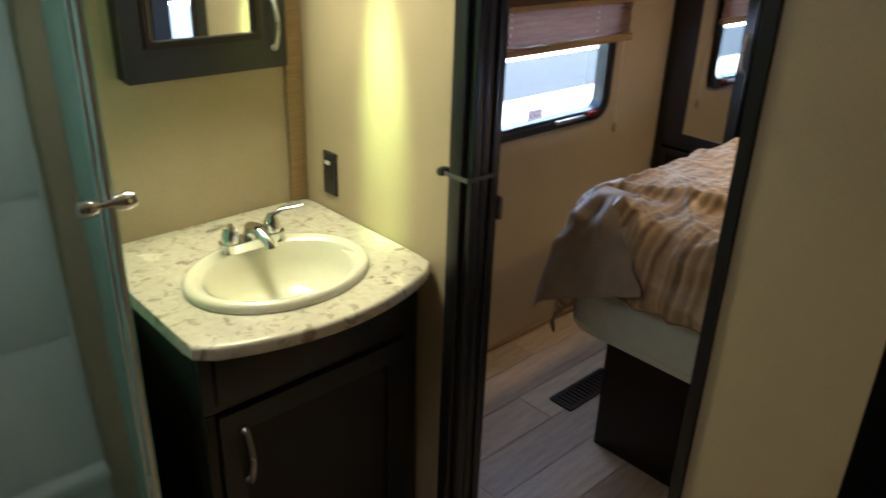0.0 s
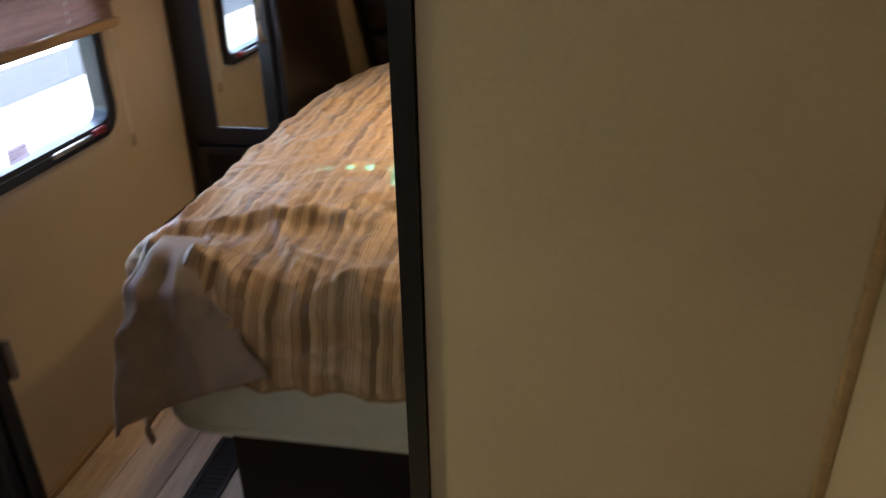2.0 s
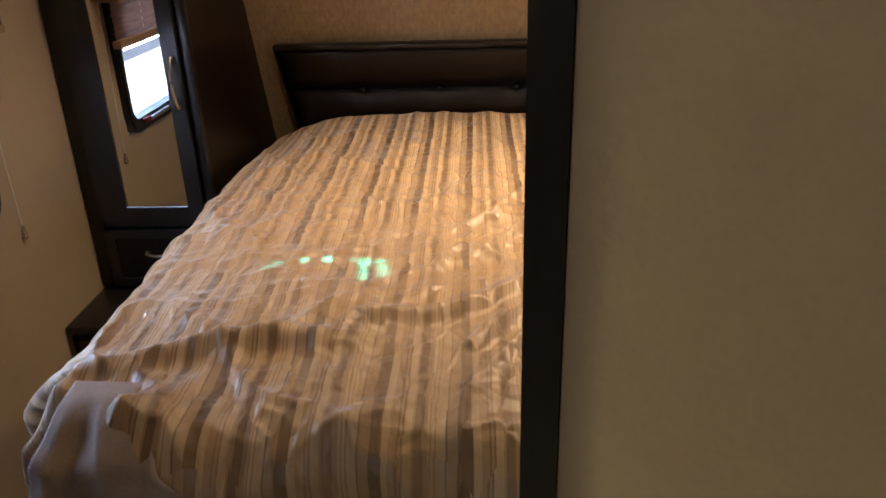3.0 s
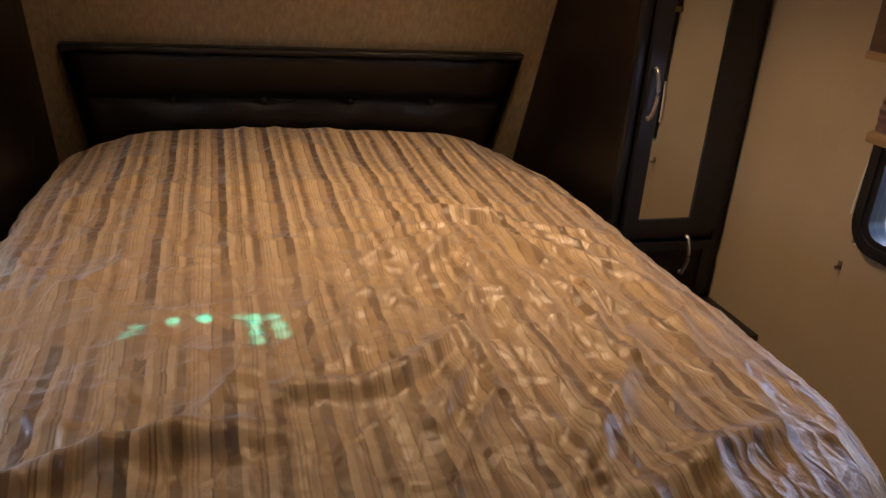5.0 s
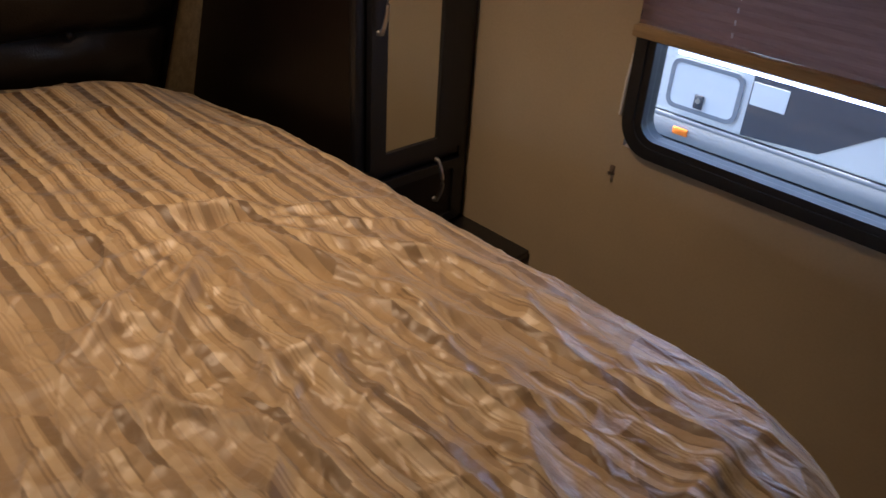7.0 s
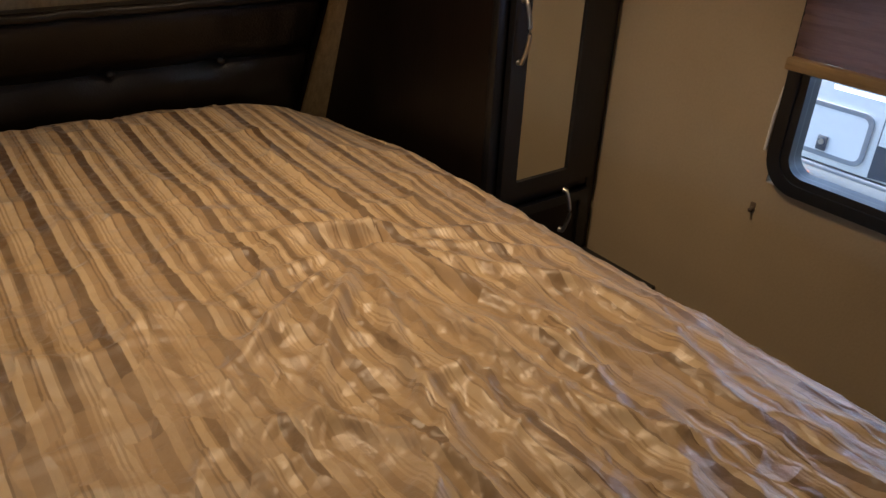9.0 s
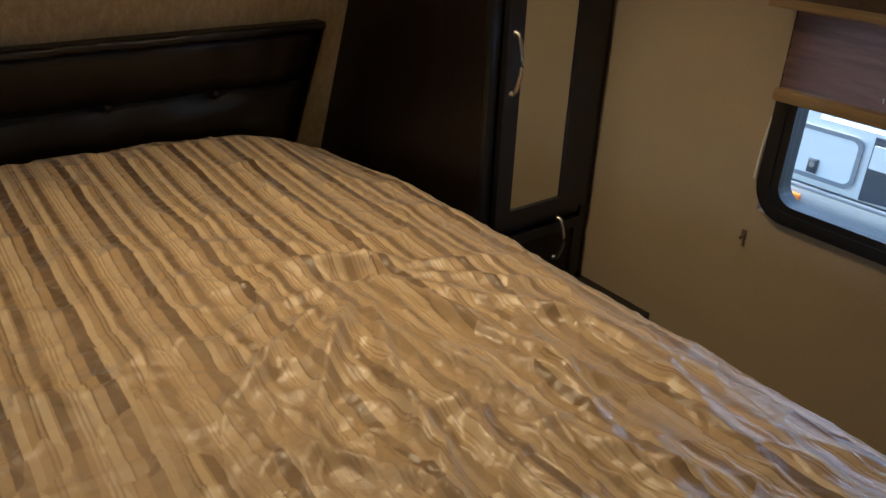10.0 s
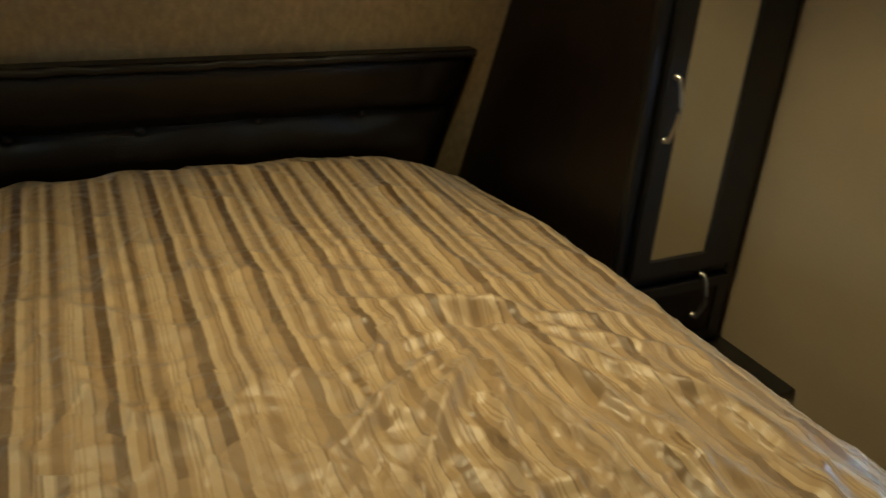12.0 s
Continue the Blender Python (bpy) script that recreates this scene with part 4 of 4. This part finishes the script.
part("strip", boxed(-WB + 0.001, -WB + 0.012, -0.05, -0.002, 0.84, H, bevel=0.002), BLIND_RAIL, t)

# ---- shower ----
t = thing("shower_stall", (-0.9, -1.1, 0), "white moulded shower stall with faint tile lines", "shower")
part("divider", prism(bm_new(), [(-0.656, -0.664), (-0.656, -0.652), (-W + 0.002, -0.596), (-W + 0.002, -0.608)], lambda u, v, d: (u, v, d), (0.0, H - 0.01)), GREEN_ACRYLIC, t, "green-tinted divider panel")
part("end_wall", boxed(-W + 0.002, -0.62, -1.75, -1.73, 0.0, H - 0.01), SHOWER_WHITE, t)
part("back_panel", boxed(-W + 0.002, -W + 0.012, -1.729, -0.668, 0.12, H - 0.01), SHOWER_WHITE, t)
for r in range(5):
    for c in range(4):
        y = -1.729 + c * 0.264
        z = 0.32 + r * 0.33
        part("tile", boxed(-W + 0.012, -W + 0.0165, y, y + 0.258, z, min(z + 0.324, H - 0.012), bevel=0.003), SHOWER_WHITE, t)
part("pan", boxed(-W + 0.012, -0.66, -1.729, -0.668, 0.0, 0.10, bevel=0.01), SHOWER_WHITE, t)
part("curb", boxed(-0.66, -0.60, -1.729, -0.66, 0.0, 0.16, bevel=0.012), SHOWER_WHITE, t)
part("wall_ledge", boxed(-W + 0.012, -W + 0.06, -1.729, -0.668, 0.28, 0.31, bevel=0.008), SHOWER_WHITE, t)
t = thing("shower_door", (-0.635, -0.67, 0.16), "frosted glass shower door with a chrome post and knob", "shower door")
part("post", boxed(-0.648, -0.640, -0.668, -0.660, 0.0, H - 0.02, bevel=0.002), STEEL, t, "slim metal post")
part("seal", boxed(-0.645, -0.640, -0.680, -0.675, 0.17, 1.88, bevel=0.001), STEEL, t)
g = part("pane", boxed(-0.646, -0.640, -1.70, -0.685, 0.17, 1.86, bevel=0.002), SHOWER_GLASS, t)
g.visible_shadow = False
part("knob", tube(bm_new(), [(-0.636, -0.716, 1.124), (-0.636, -0.704, 1.124), (-0.636, -0.690, 1.124), (-0.636, -0.684, 1.124), (-0.636, -0.664, 1.124), (-0.636, -0.656, 1.124), (-0.636, -0.640, 1.124), (-0.636, -0.628, 1.124)], [0.012, 0.015, 0.013, 0.007, 0.007, 0.013, 0.015, 0.012], 16), CHROME, t, "chrome knob")

# ---- floor vent ----
t = thing("floor_vent", (-0.755, 0.89, 0), "black slotted floor vent beside the bed base", "vent")
part("frame", ring(bm_new(), rounded(-0.803, -0.708, 0.752, 1.05, 0.006, 2), rounded(-0.790, -0.721, 0.765, 1.037, 0.004, 2), lambda u, v, d: (u, v, d), (0.0, 0.007)), BLACK, t)
part("backing", boxed(-0.790, -0.721, 0.765, 1.037, -0.004, 0.001), BLACK, t)
for k in range(14):
    y = 0.768 + k * 0.0192
    part("slat", boxed(-0.790, -0.721, y, y + 0.009, 0.001, 0.006), BLACK, t)

# ---- ceiling light over the bed ----
t = thing("ceiling_light", (-0.40, 1.52, H), "round lit puck light on the ceiling over the bed", "light", "ceiling lights over the bed")
part("rim", ring(bm_new(), [(-0.40 + 0.075 * math.cos(k * math.pi / 14), 1.52 + 0.075 * math.sin(k * math.pi / 14)) for k in range(28)], [(-0.40 + 0.058 * math.cos(k * math.pi / 14), 1.52 + 0.058 * math.sin(k * math.pi / 14)) for k in range(28)], lambda u, v, d: (u, v, d), (H - 0.022, H - 0.001)), WHITE_PLASTIC, t)
part("diffuser", tube(bm_new(), [(-0.40, 1.52, H - 0.016), (-0.40, 1.52, H - 0.004)], 0.0575, 28), DIFFUSER, t)
copy_thing(t, pose(0.40, 1.52, H))

# ---- small marks on the side wall ----
t = thing("wall_hook", (WR - 0.005, 1.33, 0.775), "small clear adhesive hook on the papered wall", "hook")
part("pad", boxed(WR - 0.004, WR, 1.320, 1.332, 0.759, 0.779, bevel=0.0015), CATCH, t)
part("prong", tube(bm_new(), [(WR - 0.004, 1.326, 0.767), (WR - 0.013, 1.326, 0.760), (WR - 0.014, 1.326, 0.766)], 0.003, 8), CATCH, t)
t = thing("cord_guide", (WR - 0.006, 1.326, 0.95), "thin pale wand beside the window frame", "wand")
part("wand", tube(bm_new(), [(WR - 0.008, 1.320, 1.035), (WR - 0.008, 1.326, 0.98), (WR - 0.008, 1.328, 0.90)], 0.0035, 8), WHITE_PLASTIC, t)

# ---- outside ----
G = -0.95
tagged(mesh_object("ground", boxed(-400, 400, -400, 400, G - 0.2, G), ASPHALT), "grey asphalt lot reaching to the horizon", kind="structure")
# pale strips paint in the lot's sunlit patches; the bluish asphalt between, its shade
for x0, x1 in ((-6.5, -3.0), (-9.0, -8.4), (-16.0, -12.2)):
    tagged(mesh_object("sunlit_strip", boxed(x0, x1, -14, 14, G, G + 0.012), CONCRETE), "pale concrete strip painted in for sunlit ground", kind="structure")
tagged(mesh_object("lawn", boxed(-60, -16, -60, 60, G, G + 0.03), GRASS), "green lawn beyond the lot", kind="structure")

TX = 4.6
t = thing("travel_trailer", (TX + 1.2, 2, G), "white parked travel trailer with grey lower panels", "trailer")
part("wall", boxed(TX, TX + 2.4, -4.0, 4.2, -0.40, 1.9, bevel=0.06), FIBREGLASS, t)
part("skirt", boxed(TX - 0.01, TX + 2.3, -3.9, 4.1, -0.56, -0.41, bevel=0.01), GREY_GEL, t, "grey lower skirt")
part("belt_moulding", boxed(TX - 0.018, TX, -3.9, 4.1, -0.415, -0.385, bevel=0.004), GREY_GEL, t)
px = lambda u, v, d: (TX - d, u, v)
h = part("hatch", prism(bm_new(), rounded(2.60, 3.08, -0.30, -0.01, 0.05), px, (-0.002, 0.012)), FIBREGLASS, t, "white baggage hatch")
part("gasket", ring(bm_new(), rounded(2.57, 3.11, -0.33, 0.02, 0.07), rounded(2.60, 3.08, -0.30, -0.01, 0.05), px, (-0.002, 0.016)), GREY_GEL, h)
part("latch", boxed(TX - 0.03, TX - 0.012, 2.82, 2.89, -0.29, -0.19, bevel=0.008), DARK_GEL, h)
part("latch_button", tube(bm_new(), [(TX - 0.03, 2.855, -0.23), (TX - 0.04, 2.855, -0.23)], 0.018, 14), STEEL, h)
part("marker_lamp", boxed(TX - 0.035, TX - 0.01, 2.88, 3.00, -0.51, -0.455, bevel=0.012), AMBER, t, "amber marker lamp")
part("dark_panel", prism(bm_new(), [(2.52, -0.37), (2.52, 0.05), (1.6, 0.05), (1.6, -0.05), (2.0, -0.33)], px, (0.001, 0.006)), DARK_GEL, t, "dark graphic panel")
part("white_plate", boxed(TX - 0.012, TX - 0.006, 2.27, 2.51, -0.15, 0.0), FIBREGLASS, t)
part("dark_window", prism(bm_new(), rounded(0.6, 1.94, -0.10, 0.45, 0.05), px, (0.007, 0.02)), DARK_GEL, t)
for y in (-0.4, 0.5):
    w = part("wheel", tube(bm_new(), [(TX + 0.02, y, G + 0.34), (TX + 0.24, y, G + 0.34)], 0.34, 28), BLACK, t)
    part("rim", tube(bm_new(), [(TX + 0.0, y, G + 0.34), (TX + 0.03, y, G + 0.34)], 0.2, 20), STEEL, w)

t = thing("parked_trailer", (-10, 7, G), "white box trailer parked across the lot", "trailer")
part("wall", boxed(-13.0, -8.6, 5.6, 8.4, -0.45, 1.9, bevel=0.05), FIBREGLASS, t)
part("corner_post", boxed(-8.62, -8.55, 5.55, 5.75, -0.62, 1.9, bevel=0.01), GREY_GEL, t)
part("chassis", boxed(-12.8, -8.7, 5.7, 8.3, -0.62, -0.451), DARK_GEL, t)
for x in (-11.6, -10.7):
    part("wheel", tube(bm_new(), [(x, 5.62, G + 0.34), (x, 5.86, G + 0.34)], 0.34, 24), BLACK, t)
t = thing("lot_post", (-6.9, 3.1, G), "thin grey post standing in the lot", "post")
part("shaft", tube(bm_new(), [(-6.9, 3.1, G), (-6.9, 3.1, 0.4)], 0.03, 10), STEEL, t)
t = thing("parked_car", (-11.5, 1.5, G), "pale silver parked car in the lot", "car")
bm = bm_new()
side_line = [(-0.1, 0.35), (0.0, 0.75), (1.1, 0.9), (1.7, 1.4), (3.1, 1.42), (3.8, 0.95), (4.3, 0.85), (4.35, 0.35)]
prism(bm, side_line, lambda u, v, d: (d, -1.0 + u, G + v), (-12.4, -10.7))
bmesh.ops.bevel(bm, geom=bm.edges[:], offset=0.08, segments=3, affect="EDGES", profile=0.5)
part("body", bm, FIBREGLASS, t)
part("side_glass", prism(bm_new(), [(1.3, 0.95), (1.8, 1.32), (3.0, 1.34), (3.5, 0.97)], lambda u, v, d: (d, -1.0 + u, G + v), (-10.70, -10.69)), DARK_GEL, t)
for y in (-0.1, 2.5):
    w = part("wheel", tube(bm_new(), [(-10.9, y, G + 0.33), (-10.67, y, G + 0.33)], 0.33, 24), BLACK, t)
    part("rim", tube(bm_new(), [(-10.68, y, G + 0.33), (-10.655, y, G + 0.33)], 0.2, 20), STEEL, w)

# ---- floor planks ----
shared = {}


def plank(y0, y1, x):
    key = round(y1 - y0, 2)
    if key not in shared:
        bm = boxed(-0.0742, 0.0742, 0, y1 - y0 - 0.0015, -0.006, 0.0, bevel=0.0012, segments=1)
        me = bpy.data.meshes.new("plank")
        bm.to_mesh(me)
        bm.free()
        me.materials.append(PLANK)
        shared[key] = me
    ob = new("plank", shared[key])
    ob.location = (x, y0, 0)
    ob.parent = floor


for i in range(16):
    x = -W - 0.02 + 0.075 + i * 0.15
    cuts = [BACK, BACK + (0.45, 0.9, 0.2, 0.7)[i % 4]]
    while cuts[-1] < 2.8:
        cuts.append(min(cuts[-1] + 0.92, 2.84))
    for a, b in zip(cuts, cuts[1:]):
        plank(a, b, x)
